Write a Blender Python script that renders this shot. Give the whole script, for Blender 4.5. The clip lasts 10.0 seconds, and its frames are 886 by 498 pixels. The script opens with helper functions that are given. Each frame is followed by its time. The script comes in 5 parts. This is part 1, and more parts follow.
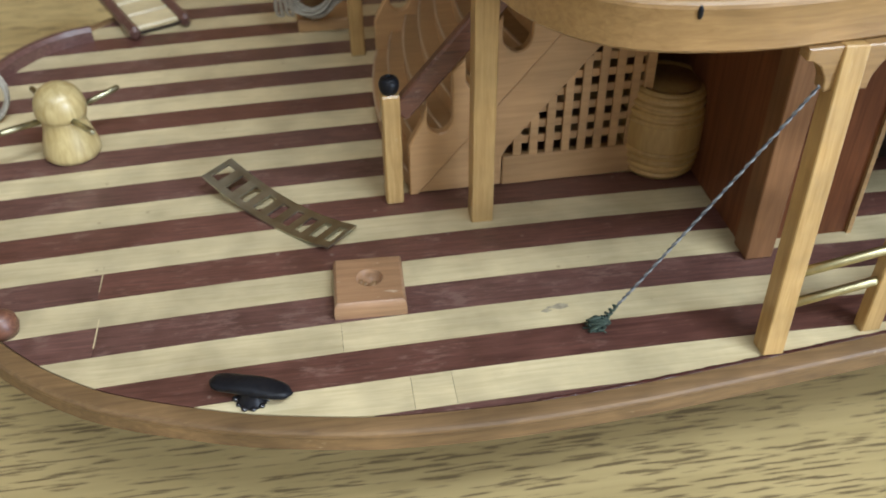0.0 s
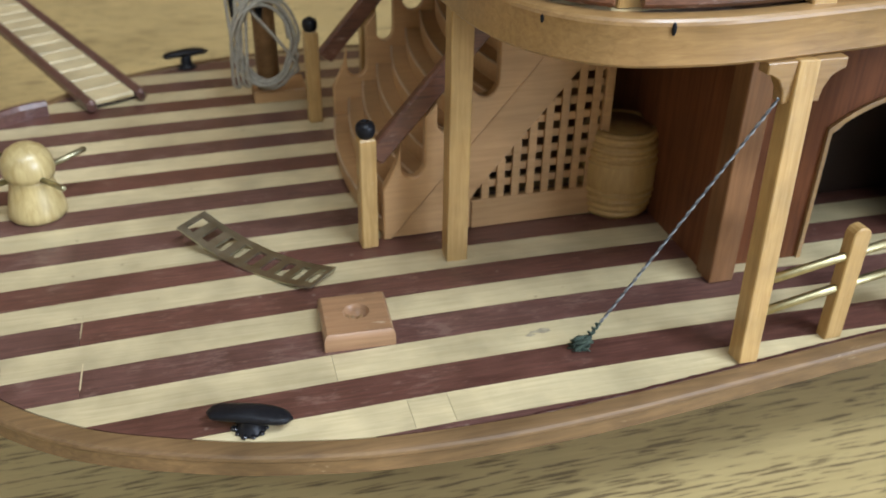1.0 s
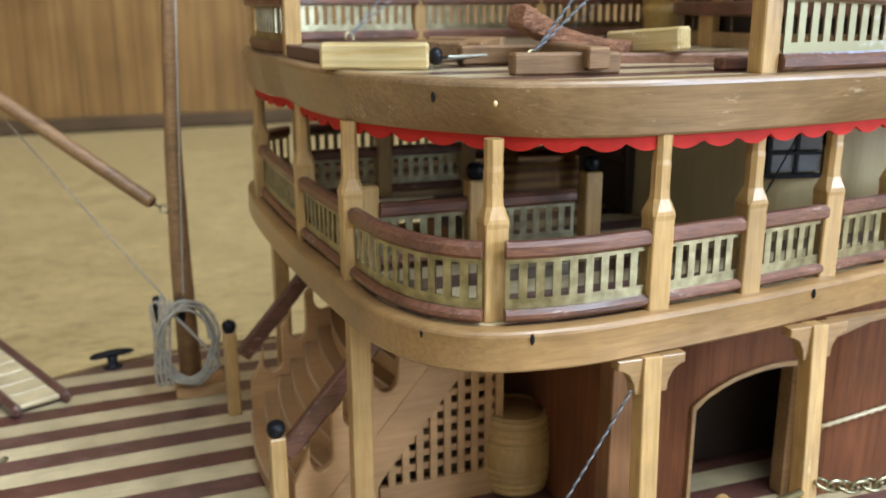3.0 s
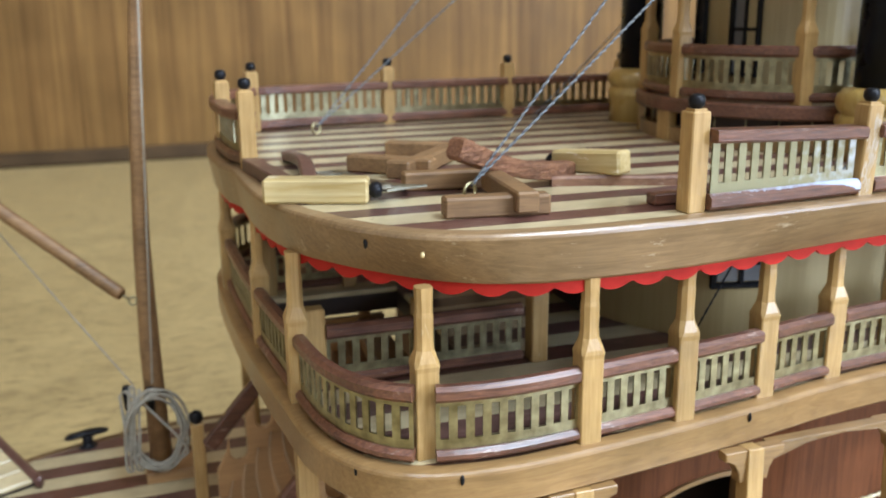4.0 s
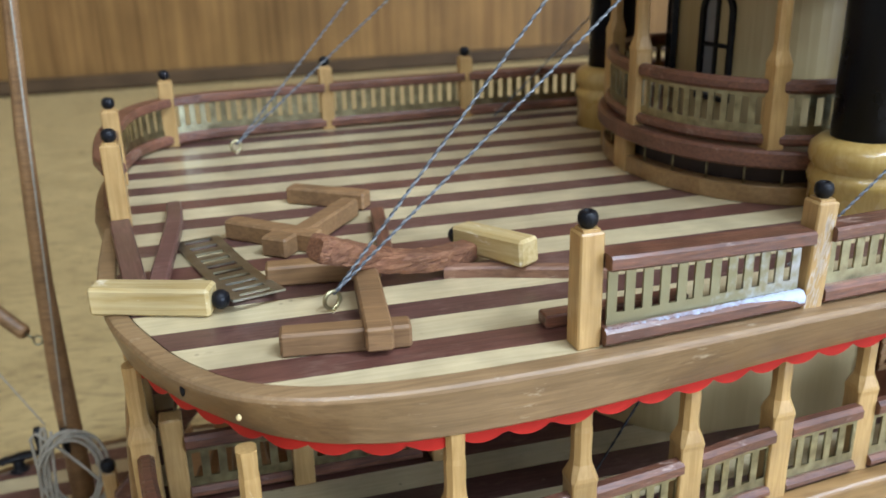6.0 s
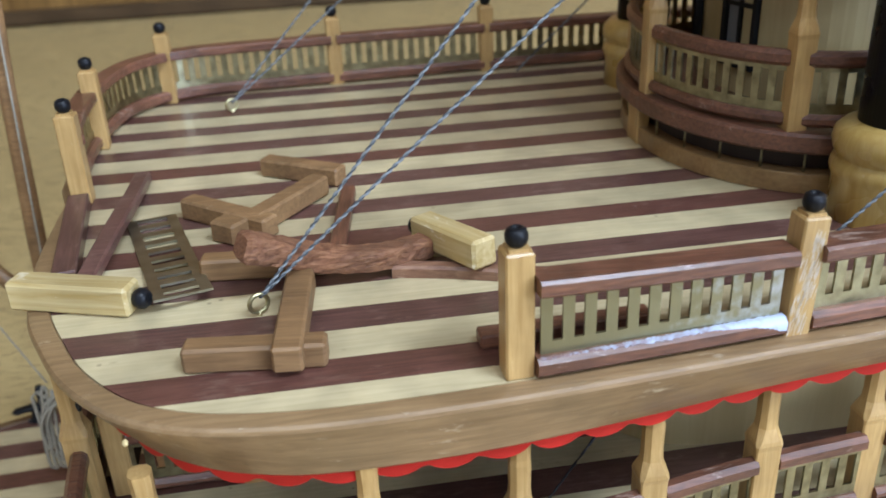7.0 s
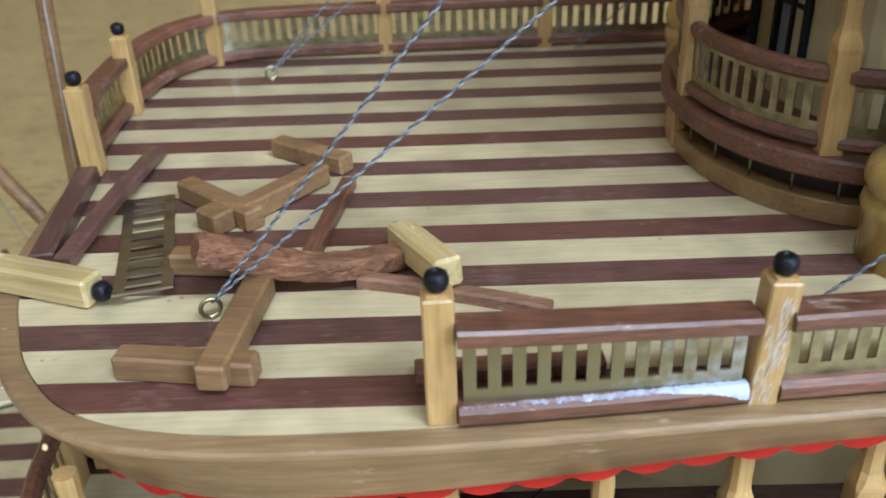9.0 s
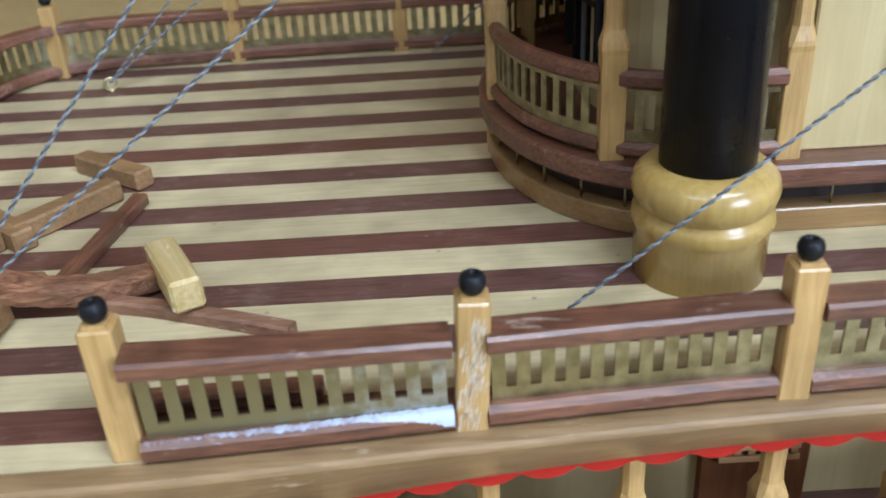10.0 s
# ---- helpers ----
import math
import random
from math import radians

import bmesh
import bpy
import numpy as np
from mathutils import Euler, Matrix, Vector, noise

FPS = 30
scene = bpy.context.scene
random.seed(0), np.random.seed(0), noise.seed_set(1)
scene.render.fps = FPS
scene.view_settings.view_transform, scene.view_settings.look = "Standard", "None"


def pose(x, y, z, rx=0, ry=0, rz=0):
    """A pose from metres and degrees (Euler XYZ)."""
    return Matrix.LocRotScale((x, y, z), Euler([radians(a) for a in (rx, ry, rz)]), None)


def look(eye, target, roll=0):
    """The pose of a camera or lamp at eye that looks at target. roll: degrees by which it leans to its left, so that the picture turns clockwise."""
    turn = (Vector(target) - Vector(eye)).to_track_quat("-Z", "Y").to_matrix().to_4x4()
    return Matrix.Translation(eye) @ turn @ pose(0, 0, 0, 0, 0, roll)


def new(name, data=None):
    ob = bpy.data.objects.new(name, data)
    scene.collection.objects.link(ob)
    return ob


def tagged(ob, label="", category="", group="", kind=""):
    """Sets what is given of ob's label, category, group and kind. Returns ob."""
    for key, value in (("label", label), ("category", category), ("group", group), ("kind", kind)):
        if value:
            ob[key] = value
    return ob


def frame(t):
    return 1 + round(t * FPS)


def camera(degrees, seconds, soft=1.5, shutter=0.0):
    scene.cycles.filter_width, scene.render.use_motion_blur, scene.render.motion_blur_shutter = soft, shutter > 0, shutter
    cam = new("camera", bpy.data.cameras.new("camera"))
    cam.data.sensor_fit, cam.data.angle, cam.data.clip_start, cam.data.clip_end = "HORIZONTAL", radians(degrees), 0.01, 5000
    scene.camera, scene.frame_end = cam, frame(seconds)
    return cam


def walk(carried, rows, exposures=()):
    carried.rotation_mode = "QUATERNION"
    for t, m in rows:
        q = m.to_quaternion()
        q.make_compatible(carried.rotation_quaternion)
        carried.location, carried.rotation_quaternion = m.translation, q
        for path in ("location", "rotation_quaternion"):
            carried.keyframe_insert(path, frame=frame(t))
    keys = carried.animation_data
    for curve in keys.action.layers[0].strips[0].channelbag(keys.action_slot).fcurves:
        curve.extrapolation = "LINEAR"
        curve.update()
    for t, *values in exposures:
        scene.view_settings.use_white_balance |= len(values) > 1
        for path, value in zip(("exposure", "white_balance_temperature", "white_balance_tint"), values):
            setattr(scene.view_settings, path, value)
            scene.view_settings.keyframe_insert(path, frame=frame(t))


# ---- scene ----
cam = camera(52.36, 10.0, soft=1.8)
# seconds, x, y, z (metres), yaw, pitch, roll (degrees)
PATH = [
    (0, -0.00816, -0.06789, 0.07360, -8.43, -38.94, -0.52),
    (0.5, -0.01028, -0.06798, 0.07221, -11.23, -35.63, -1.77),
    (1, -0.01822, -0.07452, 0.06762, -15.13, -31.84, 1.03),
    (1.5, -0.02234, -0.07635, 0.06497, -19.36, -23.68, 2.19),
    (2, -0.02109, -0.08166, 0.06509, -19.91, -18.51, 1.86),
    (2.5, -0.01667, -0.08530, 0.07169, -19.37, -16.27, 1.56),
    (3, -0.01601, -0.08490, 0.07718, -19.30, -15.45, -0.17),
    (3.2, -0.01326, -0.08545, 0.08190, -19.25, -14.79, -0.12),
    (4.3, -0.00331, -0.08676, 0.09384, -18.44, -14.72, -0.74),
    (4.5, 0.00076, -0.08424, 0.09471, -18.49, -15.07, -0.94),
    (5, 0.01059, -0.07837, 0.10157, -18.79, -16.66, -2.33),
    (5.5, 0.01729, -0.07231, 0.10960, -19.01, -17.13, -2.19),
    (5.7, 0.01765, -0.07129, 0.10922, -17.82, -18.59, -1.67),
    (6.8, 0.03903, -0.06124, 0.11622, -9.29, -24.91, -2.55),
    (7, 0.04040, -0.06009, 0.11373, -8.44, -25.67, -2.46),
    (7.5, 0.04570, -0.05443, 0.11787, -5.57, -27.14, -2.13),
    (8, 0.04857, -0.05215, 0.11622, -2.81, -28.48, -1.88),
    (8.5, 0.05144, -0.05170, 0.11875, -0.54, -29.26, -2.43),
    (9, 0.05788, -0.05332, 0.11812, 0.82, -29.32, -2.28),
    (9.5, 0.06760, -0.05140, 0.11727, 1.25, -29.26, -3.01),
    (10, 0.08237, -0.04895, 0.11621, 0.56, -29.27, -3.59),
]


def aim(x, y, z, yaw, pitch, roll):
    """Camera pose from its yaw to the left of +y, its pitch up and its lean."""
    yaw, pitch = radians(yaw), radians(pitch)
    way = Vector((-math.sin(yaw) * math.cos(pitch), math.cos(yaw) * math.cos(pitch), math.sin(pitch)))
    return look((x, y, z), Vector((x, y, z)) + way, roll)


# the picture grows a little darker and cooler on the way
walk(cam, [(t, aim(*r)) for t, *r in PATH], [(0, -0.10, 6450, 10), (1.5, 0.0, 6400, 10), (3.2, 0.15, 6220, 10), (5.5, 0.04, 6050, 10), (7, -0.12, 5880, 10), (10, -0.14, 5880, 10)])
cam.data.dof.use_dof = True
cam.data.dof.focus_distance = 0.096
cam.data.dof.aperture_fstop = 52.0

# ---- light: a lit room with ceiling lamps ----
world = bpy.data.worlds.new("room_air")
scene.world = world
world.use_nodes = True
bg = world.node_tree.nodes["Background"]
bg.inputs["Color"].default_value = (0.97, 0.96, 0.92, 1)
bg.inputs["Strength"].default_value = 0.47


def ceiling_lamp(name, eye, target, size, watts, colour):
    data = bpy.data.lights.new(name, "AREA")
    data.shape, data.size, data.size_y = "RECTANGLE", size[0], size[1]
    data.energy, data.color = watts, colour
    ob = new(name, data)
    ob.matrix_world = look(eye, target)
    return ob


ceiling_lamp("ceiling_light_strip", (-0.50, -1.50, 1.855), (-0.42, -1.30, 0), (1.2, 0.3), 20, (0.87, 1.0, 1.15))
ceiling_lamp("ceiling_light_strip", (0.80, -0.98, 1.855), (0.78, -0.92, 0), (1.2, 0.3), 49, (0.87, 1.0, 1.15))
# fill lamp added at the front right; no such source is known
ceiling_lamp("fill_light", (1.97, -2.245, 0.85), (0.05, 0.0, 0.05), (1.2, 1.15), 72, (0.83, 1.0, 1.28))

# ---- materials ----
MM = 0.001


def nodes_of(name):
    m = bpy.data.materials.new(name)
    m.use_nodes = True
    nt = m.node_tree
    return m, nt, nt.nodes["Principled BSDF"]


def wood(name, light, dark, grain=(1, 1, 1), size=1.0, rough=0.4, bump=0.15, blotch=0.35, coat=0.0, pores=0.0, flecks=None, cut_at=0.60, scuff=None, scuff_at=0.66, specks=None):
    """Streaky wood: grain runs along the axis with the small factor. size: millimetres of one streak across."""
    m, nt, bs = nodes_of(name)
    L = nt.links.new
    tc = nt.nodes.new("ShaderNodeTexCoord")
    info = nt.nodes.new("ShaderNodeObjectInfo")
    add = nt.nodes.new("ShaderNodeVectorMath")
    L(tc.outputs["Object"], add.inputs[0])
    sc = nt.nodes.new("ShaderNodeVectorMath")
    sc.operation = "SCALE"
    comb = nt.nodes.new("ShaderNodeCombineXYZ")
    for k in range(3):
        L(info.outputs["Random"], comb.inputs[k])
    L(comb.outputs[0], sc.inputs[0])
    sc.inputs["Scale"].default_value = 0.37
    L(sc.outputs[0], add.inputs[1])
    mp = nt.nodes.new("ShaderNodeMapping")
    mp.inputs["Scale"].default_value = [g * 1000.0 / size for g in grain]
    L(add.outputs[0], mp.inputs["Vector"])
    fine = nt.nodes.new("ShaderNodeTexNoise")
    fine.inputs["Scale"].default_value, fine.inputs["Detail"].default_value = 1.0, 5.0
    fine.inputs["Roughness"].default_value, fine.inputs["Distortion"].default_value = 0.62, 0.6
    L(mp.outputs[0], fine.inputs["Vector"])
    big = nt.nodes.new("ShaderNodeTexNoise")
    big.inputs["Scale"].default_value, big.inputs["Detail"].default_value = 1000.0 / (size * 14), 3.0
    L(add.outputs[0], big.inputs["Vector"])
    ramp = nt.nodes.new("ShaderNodeValToRGB")
    ramp.color_ramp.elements[0].position, ramp.color_ramp.elements[1].position = 0.32, 0.68
    ramp.color_ramp.elements[0].color = (*dark, 1)
    ramp.color_ramp.elements[1].color = (*light, 1)
    L(fine.outputs["Fac"], ramp.inputs["Fac"])
    mix = nt.nodes.new("ShaderNodeMix")
    mix.data_type, mix.blend_type = "RGBA", "MULTIPLY"
    shade = nt.nodes.new("ShaderNodeMapRange")
    shade.inputs["From Min"].default_value, shade.inputs["From Max"].default_value = 0.3, 0.7
    shade.inputs["To Min"].default_value, shade.inputs["To Max"].default_value = 1.0 - blotch, 1.0 + blotch * 0.35
    L(big.outputs["Fac"], shade.inputs["Value"])
    tone = nt.nodes.new("ShaderNodeMapRange")
    tone.inputs["To Min"].default_value, tone.inputs["To Max"].default_value = 0.86, 1.1
    L(info.outputs["Random"], tone.inputs["Value"])
    mul = nt.nodes.new("ShaderNodeMath")
    mul.operation = "MULTIPLY"
    L(shade.outputs[0], mul.inputs[0])
    L(tone.outputs[0], mul.inputs[1])
    mix.inputs[0].default_value = 1.0
    L(ramp.outputs["Color"], mix.inputs[6])
    L(mul.outputs[0], mix.inputs[7])
    colour = mix.outputs[2]
    if pores:
        mp2 = nt.nodes.new("ShaderNodeMapping")
        mp2.inputs["Scale"].default_value = [g * 1000.0 / (pores * (1 if g >= 0.9 else 0.5)) for g in grain]
        L(add.outputs[0], mp2.inputs["Vector"])
        po = nt.nodes.new("ShaderNodeTexNoise")
        po.inputs["Scale"].default_value, po.inputs["Detail"].default_value = 1.0, 2.0
        L(mp2.outputs[0], po.inputs["Vector"])
        cut = nt.nodes.new("ShaderNodeMapRange")
        cut.inputs["From Min"].default_value, cut.inputs["From Max"].default_value = cut_at, cut_at + 0.09
        L(po.outputs["Fac"], cut.inputs["Value"])
        mix2 = nt.nodes.new("ShaderNodeMix")
        mix2.data_type = "RGBA"
        damp = nt.nodes.new("ShaderNodeMath")
        damp.operation = "MULTIPLY"
        damp.inputs[1].default_value = 0.75
        L(cut.outputs[0], damp.inputs[0])
        L(damp.outputs[0], mix2.inputs[0])
        L(colour, mix2.inputs[6])
        mix2.inputs[7].default_value = (*(flecks or [c * 0.35 for c in dark]), 1)
        colour = mix2.outputs[2]
    if scuff:
        # pale worn streaks, patchy
        mp3 = nt.nodes.new("ShaderNodeMapping")
        mp3.inputs["Scale"].default_value = [(0.3 if g < 0.9 else 1.0) * 1000.0 / 0.7 for g in grain]
        L(add.outputs[0], mp3.inputs["Vector"])
        sn = nt.nodes.new("ShaderNodeTexNoise")
        sn.inputs["Scale"].default_value, sn.inputs["Detail"].default_value = 1.0, 6.0
        sn.inputs["Roughness"].default_value = 0.7
        L(mp3.outputs[0], sn.inputs["Vector"])
        pn = nt.nodes.new("ShaderNodeTexNoise")
        pn.inputs["Scale"].default_value, pn.inputs["Detail"].default_value = 1000.0 / 6.0, 2.0
        L(add.outputs[0], pn.inputs["Vector"])
        both = nt.nodes.new("ShaderNodeMath")
        both.operation = "MULTIPLY_ADD"
        both.inputs[1].default_value, both.inputs[2].default_value = 0.55, -0.27
        L(pn.outputs["Fac"], both.inputs[0])
        tot = nt.nodes.new("ShaderNodeMath")
        L(sn.outputs["Fac"], tot.inputs[0])
        L(both.outputs[0], tot.inputs[1])
        cs = nt.nodes.new("ShaderNodeMapRange")
        cs.inputs["From Min"].default_value, cs.inputs["From Max"].default_value = scuff_at, scuff_at + 0.12
        cs.inputs["To Max"].default_value = 0.8
        L(tot.outputs[0], cs.inputs["Value"])
        m3 = nt.nodes.new("ShaderNodeMix")
        m3.data_type = "RGBA"
        L(cs.outputs[0], m3.inputs[0])
        L(colour, m3.inputs[6])
        m3.inputs[7].default_value = (*scuff, 1)
        colour = m3.outputs[2]
    if specks:
        # small scattered specks
        vo = nt.nodes.new("ShaderNodeTexVoronoi")
        vo.inputs["Scale"].default_value = 1000.0 / 4.5
        L(add.outputs[0], vo.inputs["Vector"])
        cv = nt.nodes.new("ShaderNodeMapRange")
        cv.inputs["From Min"].default_value, cv.inputs["From Max"].default_value = 0.035, 0.075
        cv.inputs["To Min"].default_value, cv.inputs["To Max"].default_value = 0.55, 0.0
        L(vo.outputs["Distance"], cv.inputs["Value"])
        m4 = nt.nodes.new("ShaderNodeMix")
        m4.data_type = "RGBA"
        L(cv.outputs[0], m4.inputs[0])
        L(colour, m4.inputs[6])
        m4.inputs[7].default_value = (*specks, 1)
        colour = m4.outputs[2]
    L(colour, bs.inputs["Base Color"])
    rr = nt.nodes.new("ShaderNodeMapRange")
    rr.inputs["To Min"].default_value, rr.inputs["To Max"].default_value = max(rough - 0.12, 0.05), rough + 0.14
    L(big.outputs["Fac"], rr.inputs["Value"])
    L(rr.outputs[0], bs.inputs["Roughness"])
    bs.inputs["Coat Weight"].default_value = coat
    bs.inputs["Coat Roughness"].default_value = 0.16
    bp = nt.nodes.new("ShaderNodeBump")
    bp.inputs["Strength"].default_value, bp.inputs["Distance"].default_value = bump, 0.0002
    L(fine.outputs["Fac"], bp.inputs["Height"])
    L(bp.outputs[0], bs.inputs["Normal"])
    return m


def plain(name, colour, rough=0.5, metal=0.0, vary=0.25, size=2.0, bump=0.1, coat=0.0, second=None, fade=None):
    """Paint, metal, thread: one colour with stains and fine relief."""
    m, nt, bs = nodes_of(name)
    L = nt.links.new
    tc = nt.nodes.new("ShaderNodeTexCoord")
    n1 = nt.nodes.new("ShaderNodeTexNoise")
    n1.inputs["Scale"].default_value, n1.inputs["Detail"].default_value = 1000.0 / size, 5.0
    L(tc.outputs["Object"], n1.inputs["Vector"])
    ramp = nt.nodes.new("ShaderNodeValToRGB")
    ramp.color_ramp.elements[0].position, ramp.color_ramp.elements[1].position = 0.3, 0.7
    ramp.color_ramp.elements[0].color = (*(second or [c * (1 - vary) for c in colour]), 1)
    ramp.color_ramp.elements[1].color = (*colour, 1)
    L(n1.outputs["Fac"], ramp.inputs["Fac"])
    if fade:
        # the first colour grows along x, in millimetres
        sep = nt.nodes.new("ShaderNodeSeparateXYZ")
        L(tc.outputs["Object"], sep.inputs[0])
        grow = nt.nodes.new("ShaderNodeMapRange")
        grow.clamp = False
        grow.inputs["From Min"].default_value, grow.inputs["From Max"].default_value = fade[0] * 0.001, fade[1] * 0.001
        grow.inputs["To Min"].default_value, grow.inputs["To Max"].default_value = -0.3, 0.3
        L(sep.outputs[0], grow.inputs["Value"])
        both = nt.nodes.new("ShaderNodeMath")
        L(n1.outputs["Fac"], both.inputs[0])
        L(grow.outputs[0], both.inputs[1])
        L(both.outputs[0], ramp.inputs["Fac"])
    L(ramp.outputs["Color"], bs.inputs["Base Color"])
    bs.inputs["Metallic"].default_value = metal
    rr = nt.nodes.new("ShaderNodeMapRange")
    rr.inputs["To Min"].default_value, rr.inputs["To Max"].default_value = max(rough - 0.1, 0.04), rough + 0.12
    L(n1.outputs["Fac"], rr.inputs["Value"])
    L(rr.outputs[0], bs.inputs["Roughness"])
    bs.inputs["Coat Weight"].default_value = coat
    bp = nt.nodes.new("ShaderNodeBump")
    bp.inputs["Strength"].default_value, bp.inputs["Distance"].default_value = bump, 0.0001
    L(n1.outputs["Fac"], bp.inputs["Height"])
    L(bp.outputs[0], bs.inputs["Normal"])
    return m


AX, AY, AZ = (0.06, 1, 1), (1, 0.06, 1), (1, 1, 0.06)
M_MAPLE = wood("pale_strip_wood", (0.68, 0.565, 0.335), (0.565, 0.46, 0.255), AX, 0.5, 0.34, 0.10, 0.26, 0.35, scuff=(0.46, 0.36, 0.20), scuff_at=0.67, specks=(0.22, 0.15, 0.08))
M_SAPELE = wood("dark_strip_wood", (0.166, 0.080, 0.063), (0.088, 0.038, 0.030), AX, 0.36, 0.38, 0.16, 0.28, 0.25, scuff=(0.185, 0.108, 0.085), scuff_at=0.56, specks=(0.27, 0.20, 0.165))
M_REDPLANK = wood("red_strip_wood", (0.176, 0.074, 0.053), (0.096, 0.037, 0.027), AX, 0.36, 0.38, 0.16, 0.28, 0.25, scuff=(0.195, 0.108, 0.080), scuff_at=0.58, specks=(0.27, 0.20, 0.165))
M_HONEY_Z = wood("honey_post_wood", (0.57, 0.365, 0.142), (0.43, 0.252, 0.083), AZ, 0.5, 0.36, 0.14, 0.26, 0.2, scuff=(0.70, 0.56, 0.34), scuff_at=0.70)
M_HONEY_X = wood("honey_band_wood", (0.37, 0.220, 0.085), (0.26, 0.145, 0.053), AX, 0.6, 0.34, 0.12, 0.3, 0.25)
M_RIM = wood("worn_rim_wood", (0.36, 0.235, 0.125), (0.22, 0.135, 0.070), AX, 0.55, 0.36, 0.2, 0.38, 0.2, scuff=(0.50, 0.40, 0.28), scuff_at=0.68)
M_BAND = wood("worn_band_wood", (0.345, 0.218, 0.104), (0.225, 0.134, 0.060), AX, 0.6, 0.34, 0.15, 0.3, 0.25, scuff=(0.60, 0.48, 0.32), scuff_at=0.66)
M_EDGE = wood("honey_brown_rim_wood", (0.255, 0.148, 0.060), (0.155, 0.086, 0.035), AX, 0.6, 0.52, 0.15, 0.35, 0.0, scuff=(0.50, 0.38, 0.22), scuff_at=0.70)
M_WALNUT = wood("reddish_rail_wood", (0.25, 0.104, 0.056), (0.095, 0.038, 0.024), AX, 0.38, 0.38, 0.4, 0.4, 0.25, scuff=(0.42, 0.30, 0.235), scuff_at=0.64)
M_SCRAPED = wood("scraped_post_wood", (0.50, 0.34, 0.15), (0.38, 0.24, 0.09), AZ, 0.5, 0.34, 0.12, 0.2, 0.25, scuff=(0.82, 0.82, 0.84), scuff_at=0.46)
M_WHITE = plain("bluish_white_paint", (0.50, 0.56, 0.71), 0.38, 0, 0.25, 0.8, 0.35, 0.1, (0.24, 0.15, 0.14), fade=(-17, 13))
M_FLAKE = plain("chalky_scrape_marks", (0.60, 0.52, 0.43), 0.5, 0, 0.3, 0.6, 0.2, 0.0, (0.52, 0.38, 0.21))
M_MAHOG = wood("mahogany_panel_wood", (0.235, 0.084, 0.032), (0.140, 0.047, 0.018), AZ, 0.9, 0.5, 0.1, 0.3, 0.0)
M_BEECH = wood("pinkish_stair_wood", (0.53, 0.310, 0.137), (0.42, 0.235, 0.098), AX, 0.8, 0.42, 0.08, 0.22, 0.1)
M_CORNER = wood("brown_corner_board_wood", (0.31, 0.150, 0.064), (0.21, 0.098, 0.041), AZ, 0.8, 0.45, 0.1, 0.3, 0.1)
M_LUMP = wood("glossy_brown_block_wood", (0.36, 0.200, 0.100), (0.25, 0.132, 0.064), AX, 0.7, 0.36, 0.2, 0.3, 0.5, scuff=(0.56, 0.42, 0.28), scuff_at=0.66)
M_NOSE = wood("pale_nosing_wood", (0.60, 0.43, 0.27), (0.50, 0.34, 0.20), AY, 0.8, 0.4, 0.05, 0.2, 0.1)
M_CREAM = wood("cream_cabin_wood", (0.575, 0.455, 0.225), (0.51, 0.39, 0.185), AZ, 1.2, 0.4, 0.06, 0.12, 0.1)
M_BLOCK = wood("brown_offcut_wood", (0.335, 0.190, 0.080), (0.20, 0.106, 0.044), AX, 0.5, 0.5, 0.3, 0.35, scuff=(0.48, 0.36, 0.22), scuff_at=0.70)
M_TABLE = wood("oak_table_wood", (0.52, 0.392, 0.176), (0.45, 0.335, 0.145), (0.035, 1, 1), 1.7, 0.42, 0.08, 0.12, 0.1, 0.5, (0.10, 0.062, 0.03), cut_at=0.54)
M_PANEL = wood("oak_wall_wood", (0.285, 0.154, 0.045), (0.145, 0.071, 0.019), (1, 1, 0.02), 5.5, 0.45, 0.1, 0.3)
# dark brown that carries the shade where wall and table meet
M_BACK = wood("wall_foot_shade_brown", (0.095, 0.055, 0.024), (0.065, 0.037, 0.015), AX, 3.0, 0.6, 0.1, 0.3)
M_PLASTER = plain("ceiling_paint", (0.75, 0.72, 0.66), 0.8, 0, 0.06, 60)
M_BRASS = plain("dull_brass", (0.48, 0.44, 0.27), 0.34, 1.0, 0.45, 1.8, 0.15, 0.0, (0.22, 0.20, 0.12))
M_TARNISH = plain("tarnished_brass", (0.48, 0.465, 0.36), 0.40, 1.0, 0.4, 2.6, 0.15, 0.0, (0.33, 0.315, 0.235))
M_BRASS_B = plain("bright_brass", (0.72, 0.62, 0.36), 0.27, 1.0, 0.2, 2.0, 0.08)
M_BLACK = plain("black_knob_paint", (0.012, 0.012, 0.014), 0.36, 0, 0.3, 0.5, 0.55)
M_PIPE = plain("black_gloss_enamel", (0.004, 0.006, 0.013), 0.28, 0, 0.3, 6.0, 0.0)
M_GLUE = plain("gloss_black_glue", (0.015, 0.014, 0.016), 0.12, 0, 0.3, 0.6, 0.3, 0.6)
M_ROD = plain("worn_brass_rod", (0.60, 0.535, 0.30), 0.38, 1.0, 0.3, 1.5, 0.15)
M_RED = plain("red_paint", (0.51, 0.025, 0.016), 0.6, 0, 0.22, 3.0, 0.05)
for m in (M_BLACK, M_PIPE, M_RED, M_PANEL, M_BACK, M_MAHOG, M_CORNER):
    m.node_tree.nodes["Principled BSDF"].inputs["Specular IOR Level"].default_value = 0.2
M_GREYROPE = plain("grey_twine", (0.31, 0.325, 0.33), 0.8, 0, 0.35, 0.4, 0.3)
M_DARKROPE = plain("dark_twine", (0.12, 0.13, 0.14), 0.8, 0, 0.5, 0.4, 0.3)
